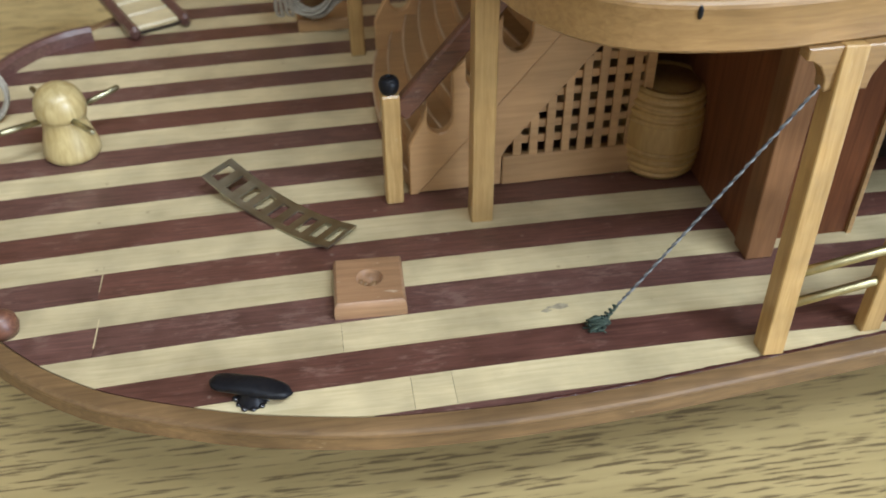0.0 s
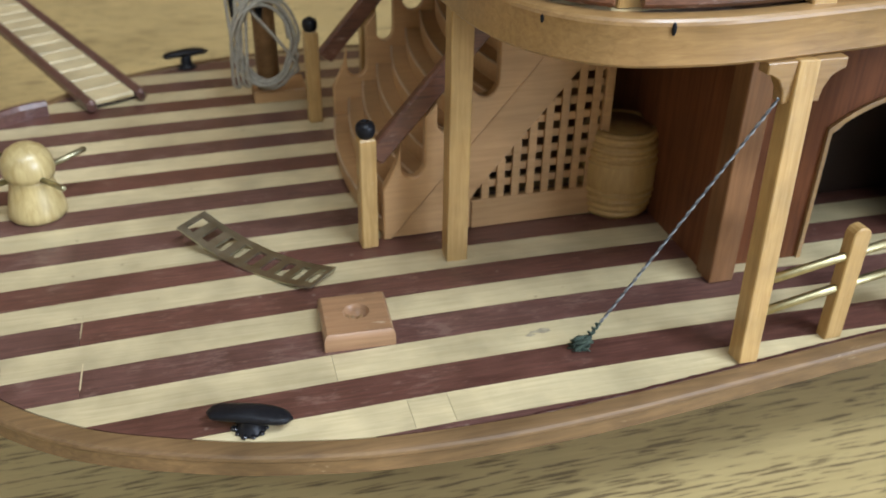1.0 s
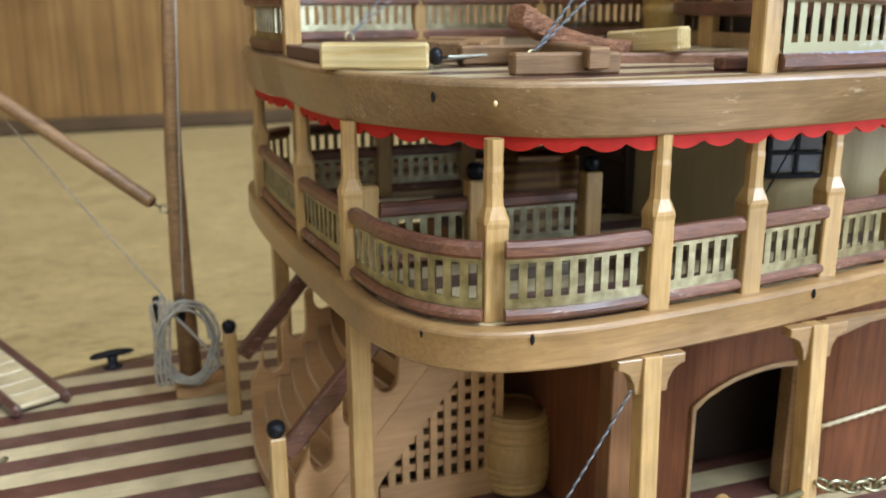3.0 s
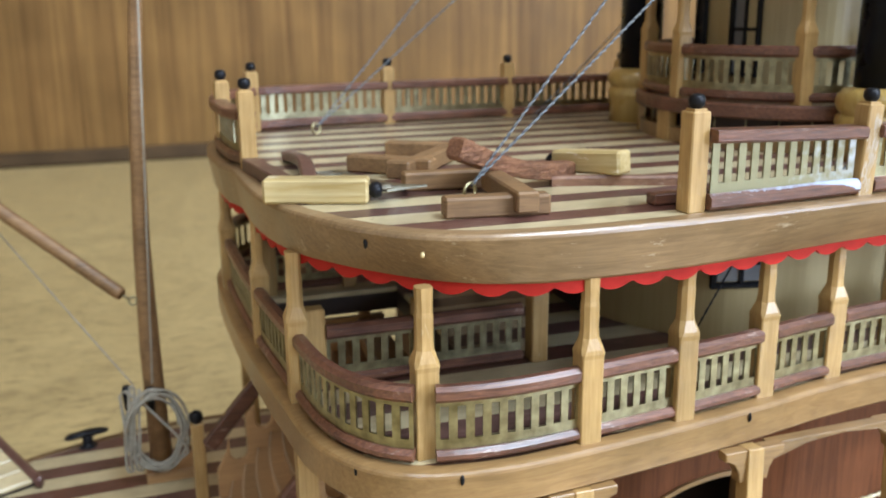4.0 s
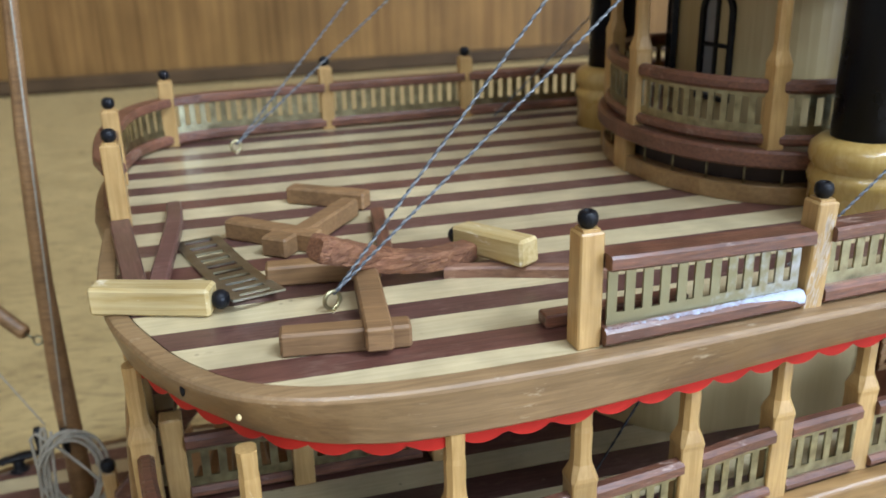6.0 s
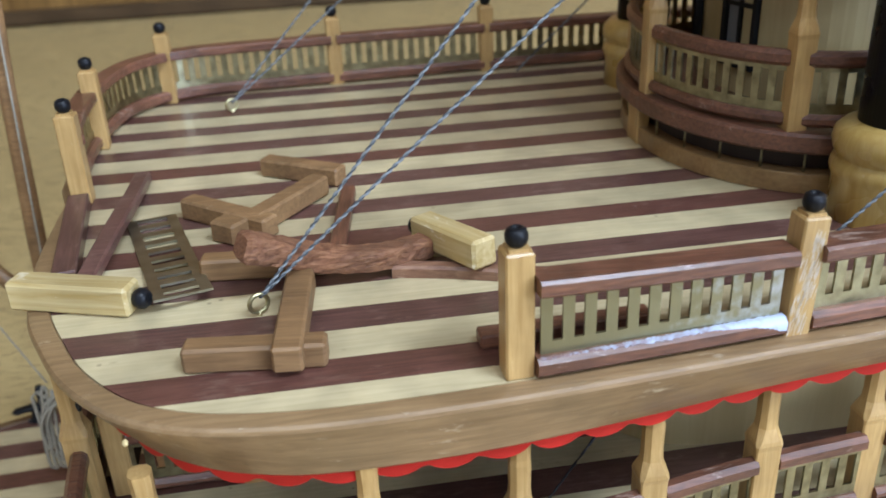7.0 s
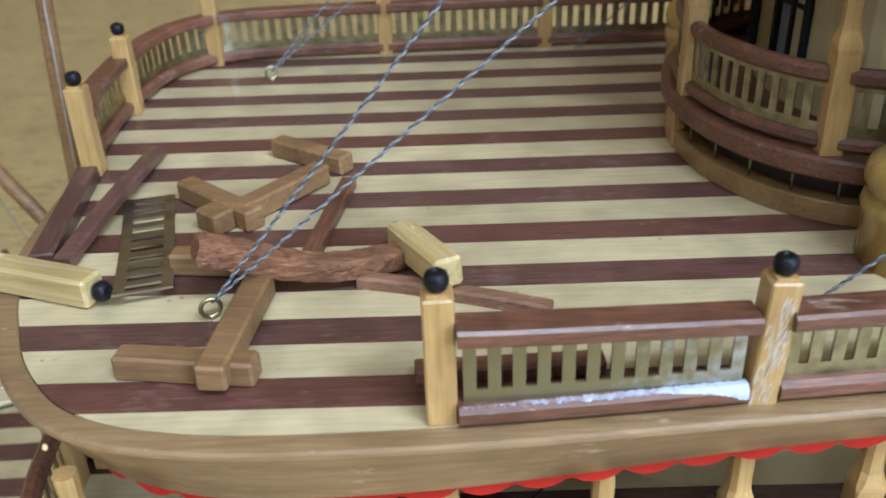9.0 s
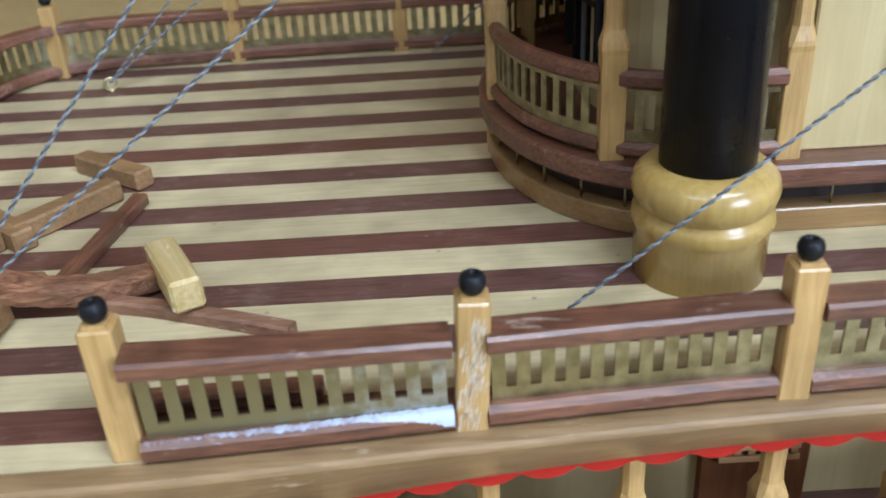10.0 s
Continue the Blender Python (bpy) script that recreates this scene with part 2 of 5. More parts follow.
M_SMEAR_BRASS = plain("brass_with_white_smears", (0.52, 0.54, 0.54), 0.36, 0.85, 0.3, 1.2, 0.2, 0.0, (0.30, 0.275, 0.16), fade=(0, 24))
M_SMUDGE = plain("grey_smudge", (0.42, 0.36, 0.24), 0.5, 0, 0.3, 0.7, 0.1, 0.0, (0.24, 0.20, 0.14))
M_ROPE = plain("pale_grey_cord", (0.42, 0.38, 0.30), 0.85, 0, 0.35, 0.5, 0.3)
M_GREEN = plain("green_tarnished_thread", (0.05, 0.075, 0.05), 0.8, 0, 0.6, 0.4, 0.4)
M_BARREL = wood("barrel_wood", (0.56, 0.36, 0.13), (0.44, 0.265, 0.085), (1, 1, 0.2), 0.8, 0.36, 0.1, 0.2, 0.25)
M_LAMINA = wood("yellow_turned_wood", (0.62, 0.42, 0.13), (0.50, 0.31, 0.08), AZ, 0.9, 0.28, 0.05, 0.15, 0.45)
M_AGED = wood("aged_yellow_turned_wood", (0.55, 0.43, 0.20), (0.38, 0.27, 0.10), AZ, 0.9, 0.36, 0.1, 0.4, 0.2, specks=(0.25, 0.18, 0.09))
M_SEAM = plain("old_red_glue", (0.075, 0.022, 0.016), 0.3, 0, 0.4, 0.8, 0.4)
# near-black brown: shade painted into recesses and behind openings, also plain dark wood
M_DARKIN = plain("shade_and_dark_wood", (0.035, 0.020, 0.014), 0.6, 0, 0.3, 4)
M_PANE = plain("grey_window_pane", (0.22, 0.22, 0.22), 0.15, 0, 0.2, 3, 0.0, 0.5)

# ---- mesh building, in millimetres ----


class Geo:
    """Corners and faces of one mesh, in millimetres."""

    def __init__(self):
        self.v, self.f, self.smooth = [], [], []

    def add(self, verts, faces, smooth=False):
        n = len(self.v)
        self.v += [tuple(p) for p in verts]
        self.f += [tuple(i + n for i in q) for q in faces]
        self.smooth += [smooth] * len(faces)
        return self

    def box(self, x0, x1, y0, y1, z0, z1, c=0.25, m=None):
        """A box with chamfered edges; m turns and moves it."""
        lo, hi = (x0, y0, z0), (x1, y1, z1)
        c = min(c, *(0.45 * (b - a) for a, b in zip(lo, hi)))
        vs, ids = [], {}
        for ix in (0, 1):
            for iy in (0, 1):
                for iz in (0, 1):
                    for ax in range(3):
                        p = []
                        for k, s in enumerate((ix, iy, iz)):
                            e = hi[k] if s else lo[k]
                            p.append(e if k == ax else (e - c if s else e + c))
                        ids[ix, iy, iz, ax] = len(vs)
                        vs.append(p)
        fs = []
        for ax in range(3):
            o = [k for k in range(3) if k != ax]
            for s in (0, 1):
                q = []
                for a, b in ((0, 0), (1, 0), (1, 1), (0, 1)):
                    i = [0, 0, 0]
                    i[ax], i[o[0]], i[o[1]] = s, a, b
                    q.append(ids[(*i, ax)])
                fs.append(q)
        for ax in range(3):
            o = [k for k in range(3) if k != ax]
            for a in (0, 1):
                for b in (0, 1):
                    i, j = [0, 0, 0], [0, 0, 0]
                    i[o[0]], i[o[1]], i[ax] = a, b, 0
                    j[o[0]], j[o[1]], j[ax] = a, b, 1
                    fs.append([ids[(*i, o[0])], ids[(*j, o[0])], ids[(*j, o[1])], ids[(*i, o[1])]])
        for ix in (0, 1):
            for iy in (0, 1):
                for iz in (0, 1):
                    fs.append([ids[ix, iy, iz, k] for k in range(3)])
        if m is not None:
            vs = [m @ Vector(p) for p in vs]
        return self.add(vs, fs)

    def prism(self, outline, z0, z1, c=0.0, m=None):
        """A flat outline (x, y) raised from z0 to z1, with c of chamfer at the top and bottom edge."""
        n = len(outline)
        rings = [(outline, z0), (outline, z1)]
        if c:
            ins = inset(outline, c)
            rings = [(ins, z0), (outline, z0 + c), (outline, z1 - c), (ins, z1)]
        vs = [(x, y, z) for ring, z in rings for x, y in ring]
        fs = [[*range(n)][::-1], [(len(rings) - 1) * n + i for i in range(n)]]
        for r in range(len(rings) - 1):
            fs += [[r * n + i, r * n + (i + 1) % n, (r + 1) * n + (i + 1) % n, (r + 1) * n + i] for i in range(n)]
        if m is not None:
            vs = [m @ Vector(p) for p in vs]
        return self.add(vs, fs)

    def lathe(self, profile, x=0, y=0, z=0, steps=24, m=None):
        """Radius and height pairs turned round the z axis."""
        vs = [(x + r * math.cos(2 * math.pi * i / steps), y + r * math.sin(2 * math.pi * i / steps), z + h) for r, h in profile for i in range(steps)]
        fs = []
        for k in range(len(profile) - 1):
            fs += [[k * steps + i, k * steps + (i + 1) % steps, (k + 1) * steps + (i + 1) % steps, (k + 1) * steps + i] for i in range(steps)]
        fs += [[*range(steps)][::-1], [(len(profile) - 1) * steps + i for i in range(steps)]]
        if m is not None:
            vs = [m @ Vector(p) for p in vs]
        self.add(vs, fs[:-2], True)
        self.f += [tuple(len(self.v) - len(vs) + i for i in q) for q in fs[-2:]]
        self.smooth += [False, False]
        return self

    def tube(self, path, r, steps=8, closed=False, twist=0.0, lobes=0):
        """A round bar along a path; lobes and twist (turns per mm) make a laid rope of it."""
        pts = [Vector(p) for p in path]
        vs, fs, n = [], [], len(pts)
        up, run = None, 0.0
        for i, p in enumerate(pts):
            a = pts[(i - 1) % n] if closed or i else p
            b = pts[(i + 1) % n] if closed or i < n - 1 else p
            t = (b - a).normalized()
            if up is None:
                up = t.orthogonal().normalized()
            up = (up - t * up.dot(t)).normalized()
            side = t.cross(up)
            if i:
                run += (p - pts[i - 1]).length
            rad = r[i] if isinstance(r, (list, tuple)) else r
            for k in range(steps):
                w = 2 * math.pi * k / steps
                rr = rad * (1 + 0.28 * math.cos(lobes * (w - 2 * math.pi * twist * run))) if lobes else rad
                vs.append(p + (up * math.cos(w) + side * math.sin(w)) * rr)
        for i in range(n if closed else n - 1):
            j = (i + 1) % n
            fs += [[i * steps + k, i * steps + (k + 1) % steps, j * steps + (k + 1) % steps, j * steps + k] for k in range(steps)]
        self.add(vs, fs, True)
        if not closed:
            base = len(self.v) - len(vs)
            self.f += [tuple(base + k for k in reversed(range(steps))), tuple(base + (n - 1) * steps + k for k in range(steps))]
            self.smooth += [False, False]
        return self

    def sweep(self, path, section):
        """A section of (outward, z) points swept along a level path (x, y); outward is to the path's right."""
        n, k = len(path), len(section)
        vs = []
        for i, (x, y) in enumerate(path):
            a, b = path[max(i - 1, 0)], path[min(i + 1, n - 1)]
            d = Vector((b[0] - a[0], b[1] - a[1])).normalized()
            vs += [(x + d.y * o, y - d.x * o, z) for o, z in section]
        fs = [[i * k + j, i * k + (j + 1) % k, (i + 1) * k + (j + 1) % k, (i + 1) * k + j] for i in range(n - 1) for j in range(k)]
        fs += [[*range(k)], [(n - 1) * k + j for j in range(k)][::-1]]
        return self.add(vs, fs)

    def ball(self, x, y, z, r, flat=1.0):
        prof = [(max(r * math.sin(a), 0.02), -r * flat * math.cos(a)) for a in [math.pi * i / 10 for i in range(11)]]
        return self.lathe(prof, x, y, z, 16)


def inset(outline, c):
    """The outline moved in by c."""
    n = len(outline)
    area = sum(outline[i][0] * outline[(i + 1) % n][1] - outline[(i + 1) % n][0] * outline[i][1] for i in range(n))
    s = 1 if area > 0 else -1
    out = []
    for i in range(n):
        a, p, b = (Vector(outline[j % n]) for j in (i - 1, i, i + 1))
        d, e = (p - a).normalized(), (b - p).normalized()
        t = Vector((-(d.y + e.y), d.x + e.x)) * s
        t = t.normalized() / max(0.4, math.sqrt(max(0.1, (1 + d.dot(e)) / 2)))
        out.append((p.x + t.x * c, p.y + t.y * c))
    return out


def mesh_of(name, geo):
    me = bpy.data.meshes.new(name)
    me.from_pydata([(x * MM, y * MM, z * MM) for x, y, z in geo.v], [], geo.f)
    me.polygons.foreach_set("use_smooth", geo.smooth)
    bm = bmesh.new()
    bm.from_mesh(me)
    bmesh.ops.recalc_face_normals(bm, faces=bm.faces)
    bm.to_mesh(me)
    bm.free()
    me.update()
    return me


def part(name, geo, material, parent=None, label=""):
    """One mesh object, under its thing where one is given."""
    me = geo if isinstance(geo, bpy.types.Mesh) else mesh_of(name, geo)
    if not me.materials:
        me.materials.append(material)
    ob = new(name, me)
    if parent is not None:
        ob.parent = parent
    return tagged(ob, label)


def thing(name, label, category, group="", at=(0, 0, 0), turn=0.0):
    """An Empty at the base of a thing of several parts, in millimetres."""
    ob = new(name)
    ob.empty_display_size = 0.005
    ob.matrix_world = pose(at[0] * MM, at[1] * MM, at[2] * MM, 0, 0, turn)
    return tagged(ob, label, category, group)


def at(x, y, z, rx=0, ry=0, rz=0):
    return pose(x * MM, y * MM, z * MM, rx, ry, rz)


def mm(x, y, z, rx=0, ry=0, rz=0):
    """A pose in millimetres, for Geo."""
    return pose(x, y, z, rx, ry, rz)


def arc(cx, cy, rx, ry, a0, a1, n):
    return [(cx + rx * math.cos(radians(a0 + (a1 - a0) * i / n)), cy + ry * math.sin(radians(a0 + (a1 - a0) * i / n))) for i in range(n + 1)]


def along(path, s0, s1, step):
    """The stretch of a level path between two lengths along it, cut to even steps."""
    acc = [0.0]
    for a, b in zip(path, path[1:]):
        acc.append(acc[-1] + math.dist(a, b))
    n = max(1, round((s1 - s0) / step))
    out = []
    for i in range(n + 1):
        s = min(max(s0 + (s1 - s0) * i / n, 0), acc[-1] - 1e-6)
        k = max(j for j in range(len(path) - 1) if acc[j] <= s)
        w = (s - acc[k]) / max(acc[k + 1] - acc[k], 1e-9)
        out.append(tuple(path[k][c] + (path[k + 1][c] - path[k][c]) * w for c in (0, 1)))
    return out


def length_at(path, x, y):
    """The length along a path at which it passes nearest to a place."""
    best, acc = (1e9, 0), 0.0
    for a, b in zip(path, path[1:]):
        d = math.dist(a, b)
        w = min(max(((x - a[0]) * (b[0] - a[0]) + (y - a[1]) * (b[1] - a[1])) / max(d * d, 1e-9), 0), 1)
        q = (a[0] + (b[0] - a[0]) * w, a[1] + (b[1] - a[1]) * w)
        best = min(best, (math.dist(q, (x, y)), acc + d * w))
        acc += d
    return best[1]


def clip_y(outline, lo, hi):
    """The part of a closed outline between two y lines."""
    for sign, lim in ((1, lo), (-1, -hi)):
        out = []
        for i, p in enumerate(outline):
            q = outline[(i + 1) % len(outline)]
            a, b = sign * p[1] - lim, sign * q[1] - lim
            if a >= 0:
                out.append(p)
            if (a >= 0) != (b >= 0):
                w = a / (a - b)
                out.append((p[0] + (q[0] - p[0]) * w, p[1] + (q[1] - p[1]) * w))
        outline = out
        if not outline:
            return []
    return outline

# ---- room: table, walls, ceiling ----


def curve_through(points, n=6):
    """A smooth line through points (Catmull-Rom)."""
    out = []
    for i in range(len(points) - 1):
        p = [Vector(points[min(max(j, 0), len(points) - 1)]) for j in (i - 1, i, i + 1, i + 2)]
        for k in range(n):
            t = k / n
            out.append(tuple(0.5 * (2 * p[1] + (p[2] - p[0]) * t + (2 * p[0] - 5 * p[1] + 4 * p[2] - p[3]) * t * t + (3 * p[1] - p[0] - 3 * p[2] + p[3]) * t**3)))
    return out + [tuple(points[-1])]


def mirrored(half, centre, skew=0.0):
    """A closed outline, counter-clockwise, from its near half listed from aft to bow; skew carries the far side forward."""
    both = [(x, 2 * centre - y) for x, y in half if abs(y - centre) > 0.05] + half[::-1]
    return [(x - skew * max(0.0, y - 28), y) for x, y in both]


TABLE_Z = -32.0
tagged(part("wall_north", Geo().box(-2500, 2700, 760, 800, -780, 1900, 1), M_PANEL), "varnished vertical-grain oak wall panelling behind the table", "wall", kind="structure")
g = Geo().box(-2500, 1300, -2300, -2260, -780, 1900, 1).box(2640, 2700, -2300, -2260, -780, 1900, 1)
g.box(1300, 2640, -2300, -2260, -780, 200, 1).box(1300, 2640, -2300, -2260, 1500, 1900, 1)
tagged(part("wall_south", g, M_PLASTER), "plain pale painted wall with an opening added for the fill lamp", "wall", kind="structure")
# window frame made up to surround the fill lamp, out of view
win = tagged(new("fill_window"), "added white window frame round the unseen fill lamp", "window", kind="structure")
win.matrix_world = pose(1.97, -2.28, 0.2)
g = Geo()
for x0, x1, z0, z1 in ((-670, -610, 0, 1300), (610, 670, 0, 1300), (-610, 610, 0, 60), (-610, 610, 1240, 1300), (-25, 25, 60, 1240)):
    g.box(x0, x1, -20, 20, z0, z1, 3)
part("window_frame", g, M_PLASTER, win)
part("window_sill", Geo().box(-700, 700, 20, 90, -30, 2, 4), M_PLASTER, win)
tagged(part("wall_west", Geo().box(-2540, -2500, -2300, 800, -780, 1900, 1), M_PLASTER), "plain pale painted wall", "wall", kind="structure")
tagged(part("wall_east", Geo().box(2700, 2740, -2300, 800, -780, 1900, 1), M_PLASTER), "plain pale painted wall", "wall", kind="structure")
tagged(part("ceiling", Geo().box(-2500, 2700, -2260, 760, 1900, 1940, 1), M_PLASTER), "plain pale painted ceiling", "ceiling", kind="structure")
tagged(part("floor", Geo().box(-2500, 2700, -2260, 760, -780, -760, 1), M_BLOCK), "plain brown floor of the room", "floor", kind="structure")
# strip added for the soft shade along the table's far edge
tagged(part("baseboard", Geo().box(-1600, 1700, 753, 759.5, -32, -20, 1), M_BACK), "added dark brown strip standing in for the shade at the wall foot", "trim", kind="structure")
table = thing("oak_table", "yellow oak table with dark grain flecks under the model boat", "table", at=(0, 0, -762))
part("tabletop", Geo().box(-900, 1200, -420, 752, 730 - 32, 730, 4), M_TABLE, table)
for tx in (-840, 1140):
    for ty in (-370, 700):
        part("leg", Geo().box(tx - 30, tx + 30, ty - 30, ty + 30, 0, 698, 4), M_TABLE, table)

# ---- decks ----
HALF_1 = curve_through([(214.2, 0.4), (153.2, -0.6), (113.4, -1.6), (81.9, -2.4), (61.4, -3.1), (45.9, -4.5), (33.6, -5.8), (20.4, -7.0), (8.2, -7.5), (-4.9, -7.0), (-14.0, -5.6), (-22.1, -3.7), (-33.2, 0.2), (-39.7, 3.6), (-46.3, 8.6), (-53.5, 16.1), (-60.7, 25.7), (-66.6, 37.3), (-70.4, 49.5), (-71.5, 55.6)], 4)
HALF_2 = curve_through([(214, 12.2), (150, 11.4), (111, 10.2), (84.8, 7.9), (70.4, 5.4), (56.1, 3.3), (41.0, 1.6), (29.9, 1.0), (20.0, 2.8), (13.7, 7.9), (10.0, 16.1), (8.5, 27.4), (7.7, 44.0), (7.5, 57.2)], 4)
HALF_3 = curve_through([(214, 8.4), (153, 7.6), (111.4, 6.2), (85.0, 4.4), (70.6, 3.2), (55.3, 2.1), (40.5, 1.85), (32.2, 2.7), (26.2, 4.3), (20.6, 7.6), (15.5, 13.6), (12.2, 20.0), (9.2, 27.9), (7.2, 41.0), (6.8, 59.3)], 4)
FAR_3 = curve_through([(214, 113.2), (153, 113.0), (105.9, 112.8), (76.7, 112.8), (46.6, 112.0), (30.3, 111.1), (21.2, 110.1), (14.6, 107.6), (9.2, 102.1), (6.3, 94.8), (4.8, 84.6), (4.6, 74.8), (5.2, 65.0)], 4)
OUT_1, OUT_2, OUT_3 = mirrored(HALF_1, 55.9), mirrored(HALF_2, 57.2, 0.055), FAR_3 + HALF_3[::-1]
Z2, Z3 = 41.16, 68.63


def clip_axis(outline, axis, lo, hi):
    if axis == 1:
        return clip_y(outline, lo, hi)
    return [(y, x) for x, y in clip_y([(y, x) for x, y in outline], lo, hi)]


def deck(name, outline, z, y_first, width, label, rim_label, band, depth, joints, rim_w=2.4, well=None, unders=None, drift=(0.0, 0.0), thin=0.0):
    """A deck: slab, rim all round, and striped planks laid fore and aft. joints: plank number to places of its butt joints."""
    slab, body = Geo(), inset(outline, 6.4 if unders else 1.2)
    if well:
        x0, x1, y0, y1 = well
        mid = clip_axis(body, 1, y0, y1)
        for piece in (clip_axis(body, 1, -500, y0), clip_axis(body, 1, y1, 500), clip_axis(mid, 0, -500, x0), clip_axis(mid, 0, x1, 500)):
            slab.prism(piece, z - depth + 0.5, z - 0.9)
    else:
        slab.prism(body, z - depth + 0.5, z - 0.9)
    base = tagged(part(name, slab, M_DARKIN), label, "deck", kind="structure")
    w, b, t = rim_w, z - depth, z + 0.12
    steps, m = inset(outline, 1.0), len(outline)
    unders = unders or [0.0] * m
    rows = []
    for (x, y), (u, v), k in zip(outline, steps, unders):
        prof = [(k, b + 0.35), (0.1, t - 1.0), (0, t - 0.75), (0.08, t - 0.4), (0.3, t - 0.12), (0.7, t), (w - 0.2, t), (w, t - 0.2), (w, t - 1.2), (max(w, k + 1.2), b), (k + 0.35, b)]
        rows += [(x + (u - x) * o, y + (v - y) * o, h) for o, h in prof]
    faces = [[i * 11 + k, (i + 1) % m * 11 + k, (i + 1) % m * 11 + (k + 1) % 11, i * 11 + (k + 1) % 11] for i in range(m) for k in range(11)]
    rim = part("rim", Geo().add(rows, faces, True), band, base, rim_label)
    rim.data.set_sharp_from_angle(angle=radians(24))
    inner = inset(outline, w + 0.06)
    bend = lambda x: drift[0] * min(max(x, -75.0), 60.0) + drift[1] * min(max(x, -75.0), 60.0) ** 2
    inner = [(x, y - bend(x)) for x, y in inner]
    ys = [p[1] for p in inner]
    k = math.floor((min(ys) - y_first) / width)
    while y_first + k * width < max(ys):
        y0, y1 = y_first + k * width, y_first + (k + 1) * width
        y0, y1 = (y0 + thin, y1 - thin) if k % 2 == 0 else (y0 - thin, y1 + thin)
        cuts = [-500, *joints.get(k, ()), 500]
        if well and y1 > well[2] and y0 < well[3]:
            cuts = [-500, well[0], well[1], 500]
        for a, c in zip(cuts, cuts[1:]):
            if well and (a, c) == well[:2]:
                continue
            piece = clip_axis(clip_axis(inner, 1, y0 + 0.03, y1 - 0.03), 0, a + 0.02, c - 0.02)
            if len(piece) > 2 and max(p[1] for p in piece) - min(p[1] for p in piece) > 0.3:
                fine = []
                for (xa, ya), (xb, yb) in zip(piece, piece[1:] + piece[:1]):
                    n = max(1, int(abs(xb - xa) / 8)) if any(drift) else 1
                    fine += [(xa + (xb - xa) * i / n, ya + (yb - ya) * i / n) for i in range(n)]
                piece = [(x, y + bend(x)) for x, y in fine]
                jog = 0.02 * math.sin(k * 12.9)
                part("plank", Geo().prism(piece, z - 0.9, z + jog), (M_SAPELE if (k // 2 + (a > -100)) % 3 else M_REDPLANK) if k % 2 == 0 else M_MAPLE, base)
            if k % 2 == 0 and -400 < a and not well:
                part("joint_filler", Geo().box(a - 0.09, a + 0.09, y0 + 0.05, y1 - 0.05, z - 0.5, z + 0.025, 0.02), M_MAPLE, base, "pale joint filler")
        k += 1
    return base


# the upper deck's edge band slopes in to the line of the gallery posts below
def gap_to(path, x, y):
    best = 1e9
    for a, c in zip(path, path[1:] + path[:1]):
        d = math.dist(a, c)
        f = min(max(((x - a[0]) * (c[0] - a[0]) + (y - a[1]) * (c[1] - a[1])) / max(d * d, 1e-9), 0), 1)
        best = min(best, math.dist((x, y), (a[0] + (c[0] - a[0]) * f, a[1] + (c[1] - a[1]) * f)))
    return best


raw = [min(max(gap_to(OUT_2, x, y), 1.0), 4.0) for x, y in OUT_3]
UNDER_3 = [sum(raw[(i + k) % len(raw)] for k in range(-6, 7)) / 13 for i in range(len(raw))]
TRIM_3 = [(x + (u - x) * (k + 0.95), y + (v - y) * (k + 0.95)) for (x, y), (u, v), k in zip(OUT_3, inset(OUT_3, 1.0), UNDER_3)]
deck("deck_lower", OUT_1, 0.0, 0.75, 4.956, "striped lower deck of pale and dark wood planks", "worn honey-brown wooden rim", M_EDGE, 2.9, {2: (-37.2,), 4: (-37.9,), 1: (-8.8,), -1: (-1.8, 2.8)}, drift=(0.0209, -0.000484))
deck("deck_middle", OUT_2, Z2, 0.0, 5.0, "striped middle deck with a honey wood edge band", "honey-coloured wooden edge band with nail marks", M_HONEY_X, 4.9, {}, well=(13.0, 38.0, 35.0, 75.0))
deck("deck_upper", OUT_3, Z3, 7.8, 4.76, "striped upper deck strewn with broken railing pieces", "worn brown wooden edge band with scratches", M_BAND, 6.45, {}, unders=UNDER_3, drift=(-0.008, 0.0), thin=0.2)

# old dark glue squeezed out along the inside of the rim
rng = random.Random(31)
seam = [p for p in inset(OUT_1, 2.45) if 10 < p[0] < 66 and p[1] < 10]
seam = along(sorted(seam), 0, sum(math.dist(a, b) for a, b in zip(sorted(seam), sorted(seam)[1:])), 0.6)
left, right, rise = [], [], []
for x, y in seam:
    w = 0.16 + 0.22 * min(1.0, max(0.0, (x - 10) / 14)) * rng.uniform(0.5, 1.2)
    left.append((x, y + w, 0.03))
    right.append((x, y - 0.15, 0.06))
    rise.append((x, y + 0.3 * w, 0.12 + rng.uniform(0, 0.14)))
m = len(seam)
g = Geo().add(left + rise + right, [[i + k * m, i + 1 + k * m, i + 1 + (k + 1) * m, i + (k + 1) * m] for i in range(m - 1) for k in (0, 1)], True)
tagged(part("glue_seam", g, M_SEAM), "dark red-brown line of old glue along the rim", "glue")

# hull below the lower deck
n = len(OUT_1)
rings = [(30.0, -3.0), (31.0, -12.0), (33.0, TABLE_Z)]
g = Geo()
g.add([(x, y, z) for d, z in rings for x, y in inset(OUT_1, d)],
      [[r * n + i, r * n + (i + 1) % n, (r + 1) * n + (i + 1) % n, (r + 1) * n + i] for r in (0, 1) for i in range(n)] + [[2 * n + i for i in range(n)], [*range(n)]])
tagged(part("hull", g, M_RIM), "brown varnished wooden hull set in under the deck", "hull", kind="structure")

